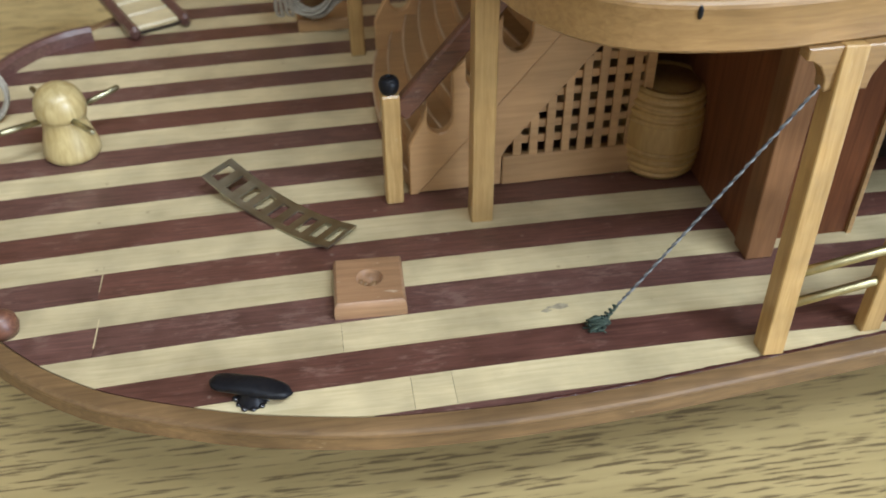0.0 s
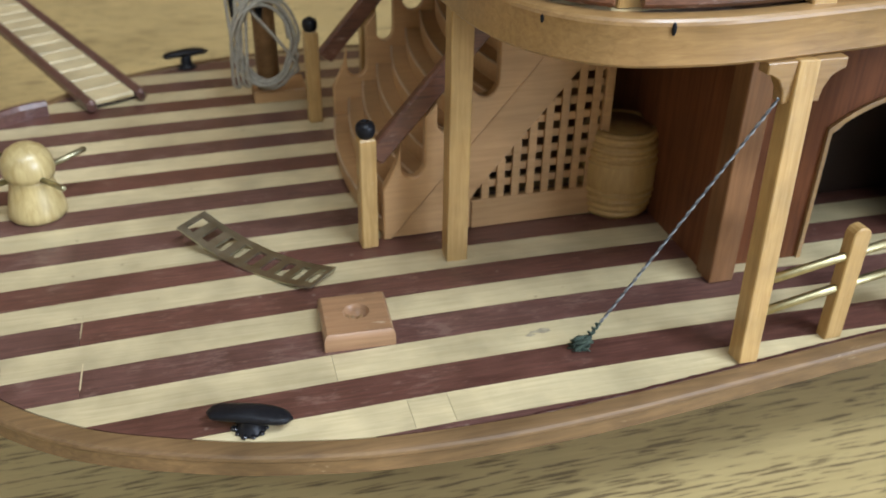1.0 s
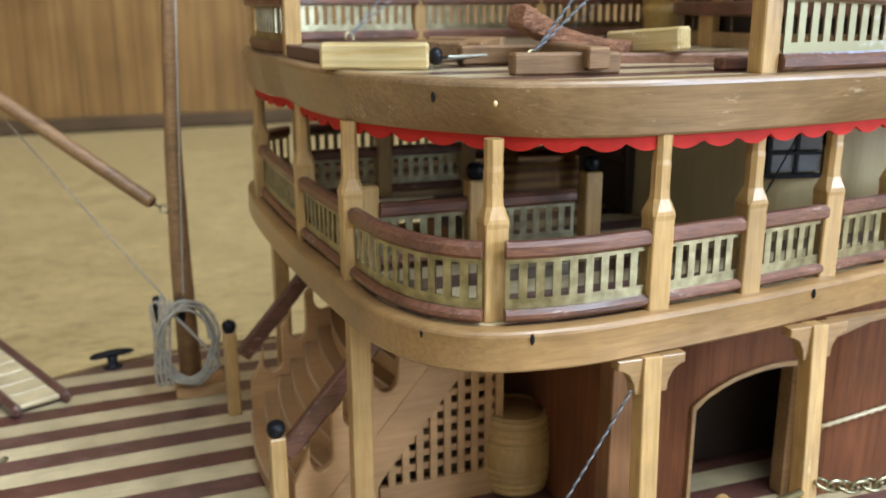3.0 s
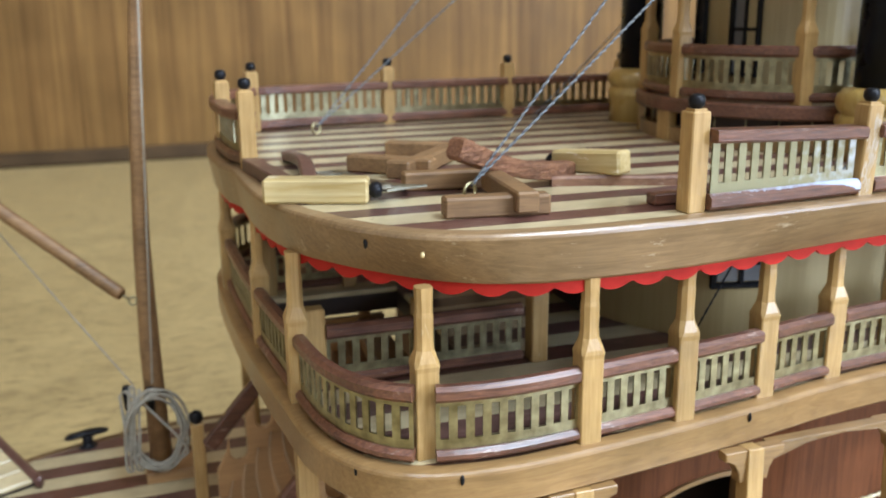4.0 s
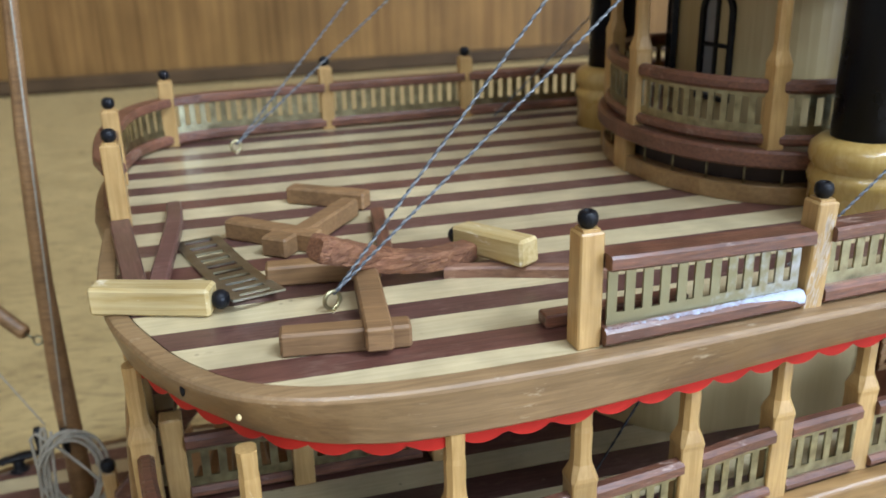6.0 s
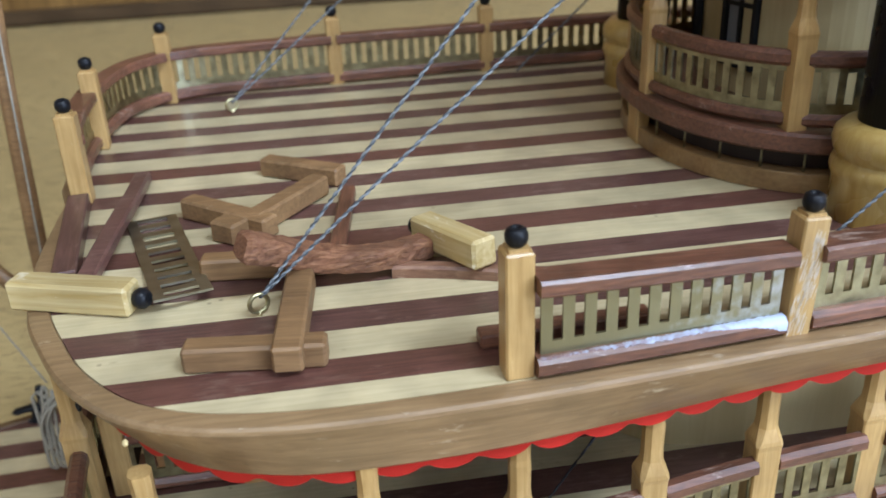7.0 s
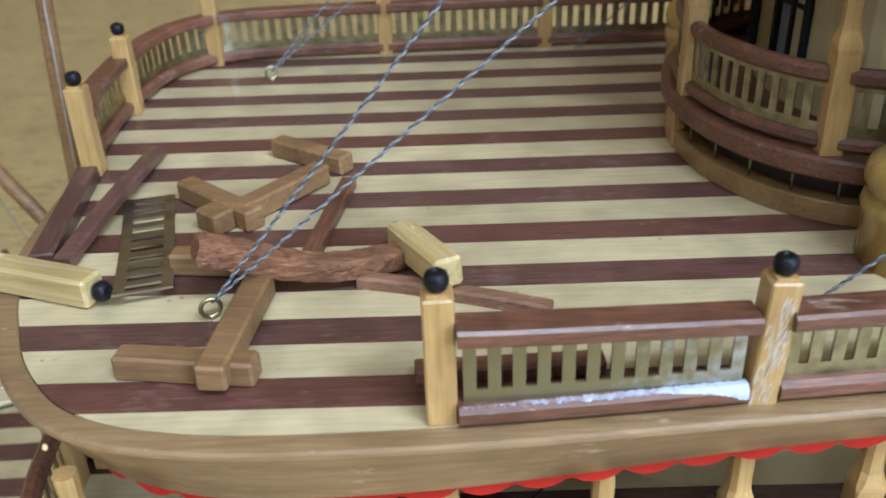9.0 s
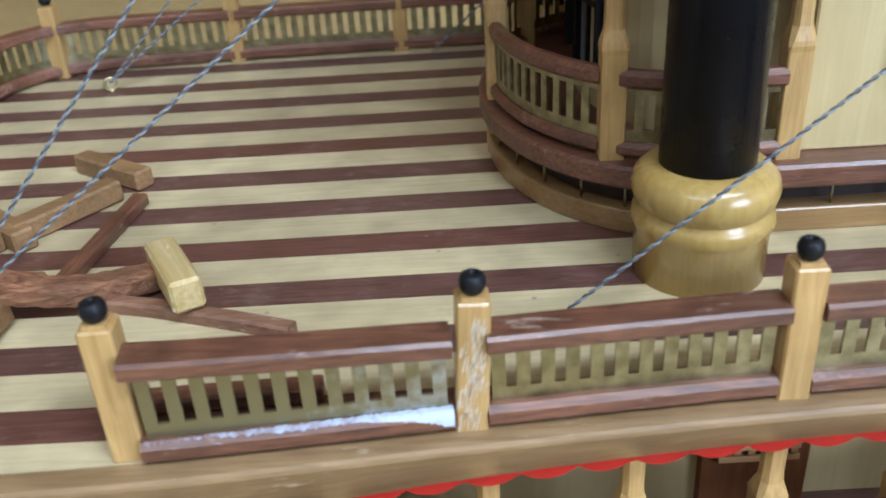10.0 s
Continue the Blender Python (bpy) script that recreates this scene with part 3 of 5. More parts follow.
# red scalloped trim under the upper deck
def valance(name, path, z_top, drop, pitch, lobe, label, group):
    g = Geo()
    pts = along(path, 0, sum(math.dist(a, b) for a, b in zip(path, path[1:])), 0.65)
    run, rows = 0.0, []
    for i, p in enumerate(pts):
        if i:
            run += math.dist(p, pts[i - 1])
        rows.append((p, z_top - drop - lobe * abs(math.sin(math.pi * run / pitch)) ** 0.7))
    n = len(rows)
    vs = []
    for i, ((x, y), zb) in enumerate(rows):
        a, b = rows[max(i - 1, 0)][0], rows[min(i + 1, n - 1)][0]
        d = Vector((b[0] - a[0], b[1] - a[1])).normalized()
        for o in (0, -0.5):
            vs += [(x + d.y * o, y - d.x * o, z_top), (x + d.y * o, y - d.x * o, zb)]
    fs = []
    for i in range(n - 1):
        a, b = 4 * i, 4 * i + 4
        fs += [[a, b, b + 1, a + 1], [a + 2, a + 3, b + 3, b + 2], [a + 1, b + 1, b + 3, a + 3], [a, a + 2, b + 2, b]]
    g.add(vs, fs)
    return tagged(part(name, g, M_RED), label, "trim", group)


valance("scalloped_trim", TRIM_3, Z3 - 6.3, 0.8, 5.0, 1.1, "red painted scalloped trim hanging under the deck edge", "scalloped trims")

# ---- posts ----


def turned_post(h, w, wt, shoulder, name="gallery_post"):
    """A gallery post: square foot, sloping shoulders, slim round shaft."""
    g = Geo()
    a, b = w / 2, wt / 2
    rings = [(a, 0, 0.1), (a, shoulder - 1.0, 0.1), (a * 1.08, shoulder - 0.4, 0.16), (a * 1.05, shoulder + 0.1, 0.3), (b * 1.08, shoulder + 1.5, 0.5), (b, shoulder + 2.6, 0.5), (b * 1.03, shoulder + 5.5, 0.5), (b * 0.95, h - 3, 0.5), (b * 1.0, h, 0.45)]
    vs = []
    for r, z, c in rings:
        c *= r
        vs += [(r, -r + c, z), (r, r - c, z), (r - c, r, z), (-r + c, r, z), (-r, r - c, z), (-r, -r + c, z), (-r + c, -r, z), (r - c, -r, z)]
    fs = [[k * 8 + i, k * 8 + (i + 1) % 8, (k + 1) * 8 + (i + 1) % 8, (k + 1) * 8 + i] for k in range(len(rings) - 1) for i in range(8)]
    fs += [[*range(8)][::-1], [(len(rings) - 1) * 8 + i for i in range(8)]]
    return mesh_of(name, g.add(vs, fs))


ME_POST2 = turned_post(Z3 - 6.4 - Z2, 2.85, 2.0, 12.0)
POSTS_2 = [(10.9, 28.5), (22.3, 7.3), (42.2, 4.4), (56.6, 6.0), (70.9, 8.6), (84.5, 11.1), (97.9, 13.0), (111, 13.6), (124, 13.8), (137, 14.0), (150, 14.2), (170, 14.4)]
POSTS_2 += [(x - 3.4, 114.4 - y) for x, y in POSTS_2] + [(9.2, 51.9)]
for x, y in POSTS_2:
    ob = tagged(part("gallery_post", ME_POST2, M_HONEY_Z), "honey wood gallery post with square foot and slim shaft", "post", "gallery posts of the middle deck")
    ob.matrix_world = at(x, y, Z2 + 0.1)


def slotted_sheet(points, solid, zs, t, origin):
    """A thin upright sheet along points with a slot in each column that is not solid."""
    g, n = Geo(), len(points)
    idx, vs = {}, []
    for j, (x, y) in enumerate(points):
        a, b = points[max(j - 1, 0)], points[min(j + 1, n - 1)]
        d = Vector((b[0] - a[0], b[1] - a[1])).normalized()
        for r, z in enumerate(zs):
            for s in (0, 1):
                o = t if s else -t
                idx[j, r, s] = len(vs)
                vs.append((x + d.y * o - origin[0], y - d.x * o - origin[1], z))
    full = {(j, r) for j in range(n - 1) for r in range(3) if r != 1 or solid[j]}
    fs = []
    for j, r in full:
        for s in (0, 1):
            fs.append([idx[j, r, s], idx[j + 1, r, s], idx[j + 1, r + 1, s], idx[j, r + 1, s]])
        for (dj, dr), (p, q) in (((-1, 0), ((0, 0), (0, 1))), ((1, 0), ((1, 0), (1, 1))), ((0, -1), ((0, 0), (1, 0))), ((0, 1), ((0, 1), (1, 1)))):
            if (j + dj, r + dr) not in full:
                fs.append([idx[j + p[0], r + p[1], 0], idx[j + q[0], r + q[1], 0], idx[j + q[0], r + q[1], 1], idx[j + p[0], r + p[1], 1]])
    return g.add(vs, fs)


def lift_end(geo, rise, run, above):
    """Raises what lies above a height, growing towards the bow end of a straight run along x."""
    geo.v = [(x, y, z + rise * min(max(0.5 - x / run, 0.0), 1.0) if z > above else z) for x, y, z in geo.v]
    return geo


def railing(path, s0, s1, z, lift, rail, screen, top, label, group, depth=1.9, slot=1.25, name="railing", smeared=False, wide=0.0, lip=0.8, phase=0.0, rise=0.0, bar=0.48):
    """A railing between two posts: lower rail, stamped brass screen with slots, upper rail. Heights in mm over z."""
    mid = along(path, (s0 + s1) / 2, (s0 + s1) / 2 + 0.1, 1)[0]
    ob = thing(name, label, "railing", group, (mid[0], mid[1], z))
    ox, oy = mid
    pts = [(x - ox, y - oy) for x, y in along(path, s0, s1, 2.0)]
    d, c = depth / 2, 0.5
    low_rail = part("lower_rail", Geo().sweep(pts, [(d, lift + c), (d, lift + rail - c), (d - c, lift + rail), (c - d, lift + rail), (-d, lift + rail - c), (-d, lift + c), (c - d, lift), (d - c, lift)]), M_WALNUT, ob, "reddish-brown wooden rail")
    if smeared:
        rng, rows = random.Random(21), []
        line = [(-d - 0.05, lift + 0.25), (-d - 0.05, lift + rail - c), (c - d - 0.03, lift + rail + 0.05), (d * 0.4, lift + rail + 0.05)]
        n = 150
        for i in range(n + 1):
            u = i / n
            low = 0.40 + 1.3 * min(1.0, max(0.0, u - 0.03) / 0.30) ** 0.7 + 0.10 * math.sin(9 * u) + rng.uniform(-0.16, 0.16) * (0.3 + u)
            high = 2.5 - 0.45 * u + rng.uniform(-0.12, 0.12)
            low, high = max(0.05, min(low, 2.2)), max(min(high, 3.0), 0.3)
            high = max(high, low + 0.03)
            rows.append([low] + [max(low, min(e, high)) for e in (1.0, 1.5, 2.0)] + [max(low, min(2.0 + (high - 2.0) / 2, high)), high])
        film, spots = [], along(path, s0 + 0.1, s1 - 0.1, (s1 - s0 - 0.2) / n)[:n + 1]
        for (x, y), (x2, y2), vals in zip(spots, spots[1:], rows):
            way = Vector((x2 - x, y2 - y)).normalized()
            for v in vals:
                k = min(int(v), 2)
                o, h = [line[k][e] + (line[k + 1][e] - line[k][e]) * (v - k) for e in (0, 1)]
                film.append((x + way.y * o - ox, y - way.x * o - oy, h))
        m = len(film) // 6
        part("paint_smear", Geo().add(film, [[6 * i + k, 6 * i + 6 + k, 6 * i + 7 + k, 6 * i + 1 + k] for i in range(m - 1) for k in range(5)], True), M_WHITE, low_rail, "bluish-white smear of old paint")
    zt = lift + rail + screen
    d, c = d + wide / 2, 0.28 if wide else 0.5
    run = s1 - s0
    lifted = lambda geo: lift_end(geo, rise, run, lift + rail + 2.0)
    part("upper_rail", lifted(Geo().sweep(pts, [(d, zt + c), (d, zt + top - c), (d - c, zt + top), (c - d, zt + top), (-d, zt + top - c), (-d, zt + c), (c - d, zt), (d - c, zt)])), M_WALNUT, ob, "reddish-brown wooden rail")
    z0, z1 = lift + rail - 0.2, zt + 0.2
    e0, e1, t = z0 + 1.45, z1 - lip, 0.14
    k = max(2, round(run / (2 * slot)))
    stops = []
    for i in range(-1, k + 2):
        c = s0 + run * (i + phase) / k
        a, b = max(c - slot * bar, s0), min(c + slot * bar, s1)
        if b - a > 0.05:
            stops += [a, b]
    cols = []
    for i, (a, b) in enumerate(zip(stops, stops[1:])):
        cols.append((a, b, i % 2 == 0))
    g = slotted_sheet([along(path, v, v + 1e-4, 1)[0] for v in stops], [c[2] for c in cols], [z0, e0, e1, z1], t, (ox, oy))
    part("brass_screen", lifted(g), M_SMEAR_BRASS if smeared else M_BRASS, ob, "dull stamped brass screen with upright slots")
    return ob


def open_path(outline, d):
    """The deck edge moved in by d, from aft on the near side round the bow to aft on the far side."""
    return inset(outline, d)[::-1]


EDGE_2, EDGE_3 = open_path(OUT_2, 2.5), open_path(OUT_3, 2.7)
near2 = sorted(POSTS_2, key=lambda p: length_at(EDGE_2, *p))
for p, q in zip(near2, near2[1:]):
    a, b = length_at(EDGE_2, *p) + 1.3, length_at(EDGE_2, *q) - 1.3
    if 2 < b - a < 40:
        railing(EDGE_2, a, b, Z2, 0.5, 1.5, 6.0, 2.0, "reddish wood railing with slotted brass screen", "railings of the middle deck", slot=1.05)

POSTS_3 = {"near": [(56.4, 6.0), (83.2, 7.4), (109.1, 8.9), (135.5, 10.0), (162.4, 10.8)], "bow": [(9.5, 58.9), (8.0, 82.2)], "far": [(16.3, 105.7), (46.6, 109.6), (75.7, 110.3), (105.5, 110.3), (133.0, 110.3), (161.0, 110.3)]}
gp = mesh_of("shaft", Geo().box(-1.3, 1.3, -1.3, 1.3, 0, 12.3, 0.18).prism([(-0.9, -0.9), (0.9, -0.9), (0.9, 0.9), (-0.9, 0.9)], 12.2, 12.6))
gb = mesh_of("knob", Geo().lathe([(0.55, 12.5), (0.68, 12.7), (0.9, 12.9), (1.02, 13.25), (1.02, 13.7), (0.88, 14.1), (0.56, 14.3), (0.42, 14.25), (0.33, 14.05), (0.05, 14.0)], steps=14))
for x, y in [p for some in POSTS_3.values() for p in some]:
    ob = thing("railing_post", "honey wood railing post with a black knob", "post", "railing posts of the upper deck", (x, y, Z3), random.uniform(-4, 4))
    if (x, y) == (83.2, 7.4):
        ob.matrix_world = at(x, y, Z3 - 0.35, 0, 2.6, 2)
    shaft = part("shaft", gp, M_SCRAPED if (x, y) == (83.2, 7.4) else M_HONEY_Z, ob)
    part("knob", gb, M_BLACK, ob, "black painted knob")
    if (x, y) == (83.2, 7.4):
        rng = random.Random(5)
        for i in range(80):
            cz, w_, h_ = rng.uniform(0.8, 10.6), rng.uniform(0.03, 0.11), rng.uniform(0.4, 1.5)
            cx = max(-1.0, min(1.0, -0.35 + 0.06 * cz + rng.gauss(0, 0.5)))
            ring = [(cx + w_ * rng.uniform(0.6, 1.2) * math.cos(a) + 0.15 * h_ * math.sin(a), -1.315, cz + h_ * rng.uniform(0.7, 1.1) * math.sin(a)) for a in [2 * math.pi * k / 9 for k in range(9)]]
            back = [(u, -1.29, w) for u, v, w in ring]
            part("scrape_mark", Geo().add(ring + back, [[*range(9)]] + [[k, k + 9, (k + 1) % 9 + 9, (k + 1) % 9] for k in range(9)]), M_FLAKE, shaft, "whitish scrape mark")
order = POSTS_3["near"][::-1] + [None] + POSTS_3["bow"] + POSTS_3["far"]
for p, q in zip(order, order[1:]):
    if p and q:
        gap = 1.32 if p in POSTS_3["near"] else 0.5
        a, b = length_at(EDGE_3, *p) + gap, length_at(EDGE_3, *q) - gap
        if b > a:
            smeared = p == (83.2, 7.4)
            railing(EDGE_3, a, b, Z3, 0.3, 2.0, 5.35, 1.6, "reddish-brown wood railing with white smears and brass screen" if smeared else "reddish-brown wood railing with slotted brass screen", "railings of the upper deck", 2.3, 1.0, smeared=smeared, wide=1.0, lip=0.4, phase=0.5 if p in POSTS_3["near"] else 0.0, rise=0.95 if smeared else 0.0, bar=0.54)

# ---- lower deck posts and cabin ----


def square_post(x, y, z0, z1, w, label, group="", lean=0.0, aft=0.0):
    ob = tagged(part("deck_post", Geo().box(-w / 2, w / 2, -w / 2, w / 2, 0, z1 - z0, 0.12), M_HONEY_Z), label, "post", group)
    ob.matrix_world = at(x, y, z0, -lean, aft)
    return ob


for x, y in ((11.3, 28.5), (9.8, 85.0)):
    square_post(x, y, 0, 36.2, 2.9, "square honey wood post holding up the middle deck", "posts of the lower deck")
SIDE = [(39.0, -1.5), (65.4, 0.6), (91.8, 1.9), (118, 2.6), (145, 3.0)]
for x, y in SIDE:
    square_post(x, y, 0, 36.4, 2.5, "square honey wood post at the deck edge", "posts of the lower deck", 5.4, 2.2)
    square_post(x, 111.8 - y, 0, 36.4, 2.5, "square honey wood post at the deck edge", "posts of the lower deck", -5.4, 2.2)

def arch_line(a, b, spring, top):
    """A low arch that rises from the bow side and flattens towards its aft end."""
    prof = curve_through([(0.0, 0.0), (0.15, 0.43), (0.33, 0.77), (0.53, 0.95), (0.72, 1.0), (0.88, 0.93), (1.0, 0.72)], 3)
    return [(a + (b - a) * u, spring + (top - spring) * v) for u, v in prof]


def arch_panel(x0, x1, z1, openings, y0, y1):
    """A wall panel along x with arched doorways: (from, to, spring, top)."""
    out = [(x0, 0.05)]
    for a, b, spring, top in openings:
        out += [(a, 0.05)] + arch_line(a, b, spring, top) + [(b, 0.05)]
    out += [(x1, 0.05), (x1, z1), (x0, z1)]
    return Geo().prism(out, -y1, -y0, 0, Matrix.Rotation(radians(90), 4, "X"))


DOORS = [(58.2, 79.8, 19.9, 24.7)]
side = tagged(part("wall_cabin_near", arch_panel(46.5, 200, 36.0, DOORS, 17.3, 18.9), M_MAHOG), "dark mahogany cabin wall with an arched doorway", "wall", kind="structure")
tagged(part("wall_cabin_far", Geo().box(46.5, 200, 95.4, 97, 0, 36, 0.1), M_MAHOG), "dark mahogany cabin wall", "wall", kind="structure")
tagged(part("wall_cabin_front", Geo().box(43.4, 45.0, 17.6, 95.4, 0, 36, 0.1), M_MAHOG), "dark mahogany cabin front wall", "wall", kind="structure")
tagged(part("wall_cabin_back", Geo().box(200, 201.5, 18, 97, 0, 36, 0.1), M_MAHOG), "dark mahogany cabin back wall", "wall", kind="structure")

# ---- upper cabins ----
def round_front(cx, cy, ax, ay, x_end):
    """An outline with a half-oval front towards the bow, counter-clockwise."""
    return arc(cx, cy, ax, ay, 90, 270, 28) + [(x_end, cy - ay), (x_end, cy + ay)]


H3 = (109.0, 62.4)
curb = part("house_curb", Geo().prism(round_front(*H3, 20.8, 27.0, 212), Z3, Z3 + 2.7, 0.15), M_HONEY_X)
tagged(curb, "honey wood curb of the deckhouse on the upper deck", "curb", kind="structure")
# the open gap's shade, put in as a solid near-black band
tagged(part("skylight_band", Geo().prism(round_front(*H3, 18.4, 24.4, 211), Z3 + 2.6, Z3 + 5.8), M_DARKIN), "dark band standing in for the shaded gap under the deckhouse gallery", "band", kind="structure")
tagged(part("gallery_floor", Geo().prism(round_front(*H3, 21.8, 28.2, 212), Z3 + 5.6, Z3 + 8.2, 0.35), M_WALNUT), "reddish-brown gallery floor of the deckhouse", "deck", kind="structure")
tagged(part("wall_deckhouse", Geo().prism(round_front(H3[0] + 3, H3[1], 12.4, 19.0, 211), Z3 + 8.1, Z3 + 32.9), M_CREAM), "cream wooden deckhouse wall with rounded front", "wall", kind="structure")
tagged(part("roof_gallery", Geo().prism(round_front(*H3, 21.8, 28.2, 212), Z3 + 32.7, Z3 + 35.6, 0.3), M_WALNUT), "reddish-brown gallery roof of the deckhouse", "roof", kind="structure")
tagged(part("wall_pilothouse", Geo().prism(round_front(H3[0] + 2, H3[1], 19.6, 25.4, 211), Z3 + 35.5, Z3 + 62), M_CREAM), "cream wooden upper storey of the deckhouse", "wall", kind="structure")
EDGE_H = arc(*H3, 19.8, 25.8, 270, 90, 40)
EDGE_H = [(174, H3[1] - 25.8)] + EDGE_H + [(174, H3[1] + 25.8)]
valance("scalloped_trim", [p for p in EDGE_H], Z3 + 32.8, 1.9, 5.3, 1.1, "red painted scalloped trim under the gallery roof", "scalloped trims")
ME_POSTH = turned_post(24.7, 2.6, 1.9, 12.4, "gallery_post")
POSTS_H = [(89.4, 60.2), (99.9, 39.6), (117.6, 37.3), (95.0, 80.6), (115.0, 87.4)]
tagged(part("wall_deckhouse_main", Geo().box(119.4, 211, 38.0, 86.8, Z3 + 8.15, Z3 + 32.8, 0.2), M_CREAM), "cream wooden deckhouse side wall", "wall", kind="structure")
for x, y in POSTS_H:
    ob = tagged(part("gallery_post", ME_POSTH, M_HONEY_Z), "slim honey wood gallery post of the deckhouse", "post", "gallery posts of the deckhouse")
    ob.matrix_world = at(x, y, Z3 + 8.1)
oh = sorted(POSTS_H, key=lambda p: length_at(EDGE_H, *p))
for p, q in zip(oh, oh[1:]):
    a, b = length_at(EDGE_H, *p) + 1.0, length_at(EDGE_H, *q) - 1.0
    railing(EDGE_H, a, b, Z3 + 8.2, 0.4, 1.65, 5.8, 1.95, "reddish wood railing with slotted brass screen", "railings of the deckhouse", 1.8, 1.0)

half = curve_through([(209, 24.8), (120, 24.8), (95, 24.8), (86, 25.2), (80, 26.6), (76, 29.6), (71.5, 35.5), (67.5, 42.5), (65.2, 50.0), (64.5, 57.2)], 5)
MID_CABIN = mirrored(half, 57.2)
tagged(part("wall_middle_cabin", Geo().prism(MID_CABIN, Z2 + 0.05, Z3 - 5.5), M_CREAM), "cream wooden cabin wall with a rounded front on the middle deck", "wall", kind="structure")

# ---- chimney stacks ----


def stack(x, y):
    ob = thing("chimney_stack", "black chimney stack on a turned pale wood base", "chimney", "chimney stacks", (x, y, Z3))
    part("base", Geo().lathe([(6.5, 0), (6.5, 4.9), (6.7, 5.3), (6.95, 6.1), (6.75, 7.0), (6.25, 7.4), (6.3, 7.6), (6.8, 8.25), (7.05, 9.3), (6.8, 10.5), (5.9, 11.4), (4.7, 11.7)], steps=40), M_LAMINA, ob, "glossy turned yellow wood base")
    part("pipe", Geo().lathe([(4.55, 10), (4.55, 150)], steps=48), M_PIPE, ob, "gloss black painted pipe")
    return ob


stack(107.2, 29.4)
stack(100.8, 93.6)

# ---- lower deck things ----


def newel(x, y):
    ob = thing("newel_post", "honey wood newel post with a black knob at the stair foot", "post", "newel posts of the stair", (x, y, 0), 3)
    part("shaft", Geo().box(-1.2, 1.2, -1.2, 1.2, 0, 16.8, 0.22), M_HONEY_Z, ob)
    part("knob", Geo().lathe([(0.75, 16.6), (1.15, 17.1), (1.35, 17.7), (1.35, 18.3), (1.1, 18.85), (0.65, 19.1), (0.5, 19.05), (0.4, 18.85), (0.05, 18.8)], steps=20), M_BLACK, ob, "black painted knob")


newel(0.2, 34.2)
newel(-1.3, 79.4)


def stair_side(y):
    """A stair side board with slots under its handrail, an outline in x and z."""
    rail = lambda x: 11.6 + 1.136 * (x - 2.4)
    top = [(2.2, 0.15), (2.2, rail(2.2) - 3.2), (4.2, rail(4.2) - 1.6)]
    for c, w, d in ((6.5, 1.7, 6.2), (11.5, 1.55, 5.8), (16.6, 1.9, 6.6), (21.6, 1.7, 5.5)):
        top += [(c - w, rail(c - w) + 0.5), (c - w, rail(c) - d + w)]
        top += [(c - w * math.cos(a), rail(c) - d + w - w * 1.2 * math.sin(a)) for a in [math.pi * i / 8 for i in range(1, 8)]]
        top += [(c + w, rail(c) - d + w), (c + w, rail(c + w) + 0.5)]
    top += [(24.0, rail(24)), (24.0, 36.0), (33.6, 36.0), (3.3, 0.15)]
    turn = Matrix.Translation((0, y, 0)) @ Matrix.Rotation(radians(90), 4, "X")
    return Geo().prism(top, -0.65, 0.95 if y < 50 else 0.65, 0.2, turn)


def stair_web(y):
    """The set-back board between the stringer and the lattice, an outline in x and z."""
    line = [(3.45, 0.15), (15.2, 0.15), (15.2, 4.8), (16.0, 6.2), (34.6, 28.2), (34.6, 36.0), (33.75, 36.0)]
    turn = Matrix.Translation((0, y, 0)) @ Matrix.Rotation(radians(90), 4, "X")
    return Geo().prism(line, -0.6, 0.5, 0.15, turn)


stair = thing("staircase", "pinkish wooden staircase with slotted sides and dark handrails", "staircase", at=(1.0, 0, 0), turn=1.2)
for sy in (35.4, 75.0):
    board = part("side_board", stair_side(sy), M_BEECH, stair)
    part("web_board", stair_web(sy), M_BEECH, stair)
    rg = Geo()
    slope = math.degrees(math.atan(1.136))
    rg.box(-1.6, 33, -0.9, 0.9, -1.55, 1.35, 0.3, mm(2.0, sy - 0.5 if sy < 50 else sy + 0.5, 14.6, 0, -slope, 0))
    part("handrail", rg, M_WALNUT, stair, "dark reddish-brown handrail")
    part("bottom_bar", Geo().box(15.3, 35.2, sy - 0.65, sy + 0.65, 0.1, 4.7, 0.15), M_BEECH, stair)
    part("end_bar", Geo().box(34.7, 36.0, sy - 0.65, sy + 0.65, 4.8, 36, 0.12), M_BEECH, stair)
    hyp = lambda x: 6.2 + (x - 16.0) * 22.0 / 18.6
    for i in range(8):
        x = 17.4 + 2.3 * i
        part("lattice_bar", Geo().box(x - 0.6, x + 0.6, sy - 0.42, sy - 0.02, 4.6, hyp(x) + 0.4, 0.08), M_BEECH, board)
    for j in range(9):
        z = 6.9 + 2.35 * j
        x0 = 16.0 + (z - 6.2) * 18.6 / 22.0
        part("lattice_bar", Geo().box(x0 - 0.4, 34.8, sy + 0.0, sy + 0.42, z - 0.6, z + 0.6, 0.08), M_BEECH, board)
for i in range(12):
    z1, x0 = 2.95 * (i + 1), 2.4 + 2.58 * i
    front = [(x0 - 2.4 * (1 - ((y - 55.2) / 19.2) ** 2), y) for y in [36.0 + 38.4 * k / 14 for k in range(15)]]
    step = part("step", Geo().prism(front + [(x0 + 3.2, 74.4), (x0 + 3.2, 36.0)], max(0.1, z1 - 3.6), z1, 0.15), M_BEECH, stair)
    part("nosing", Geo().tube([(x, y, z1 - 0.1) for x, y in front], 0.22, 6), M_NOSE, step, "thin pale nosing")


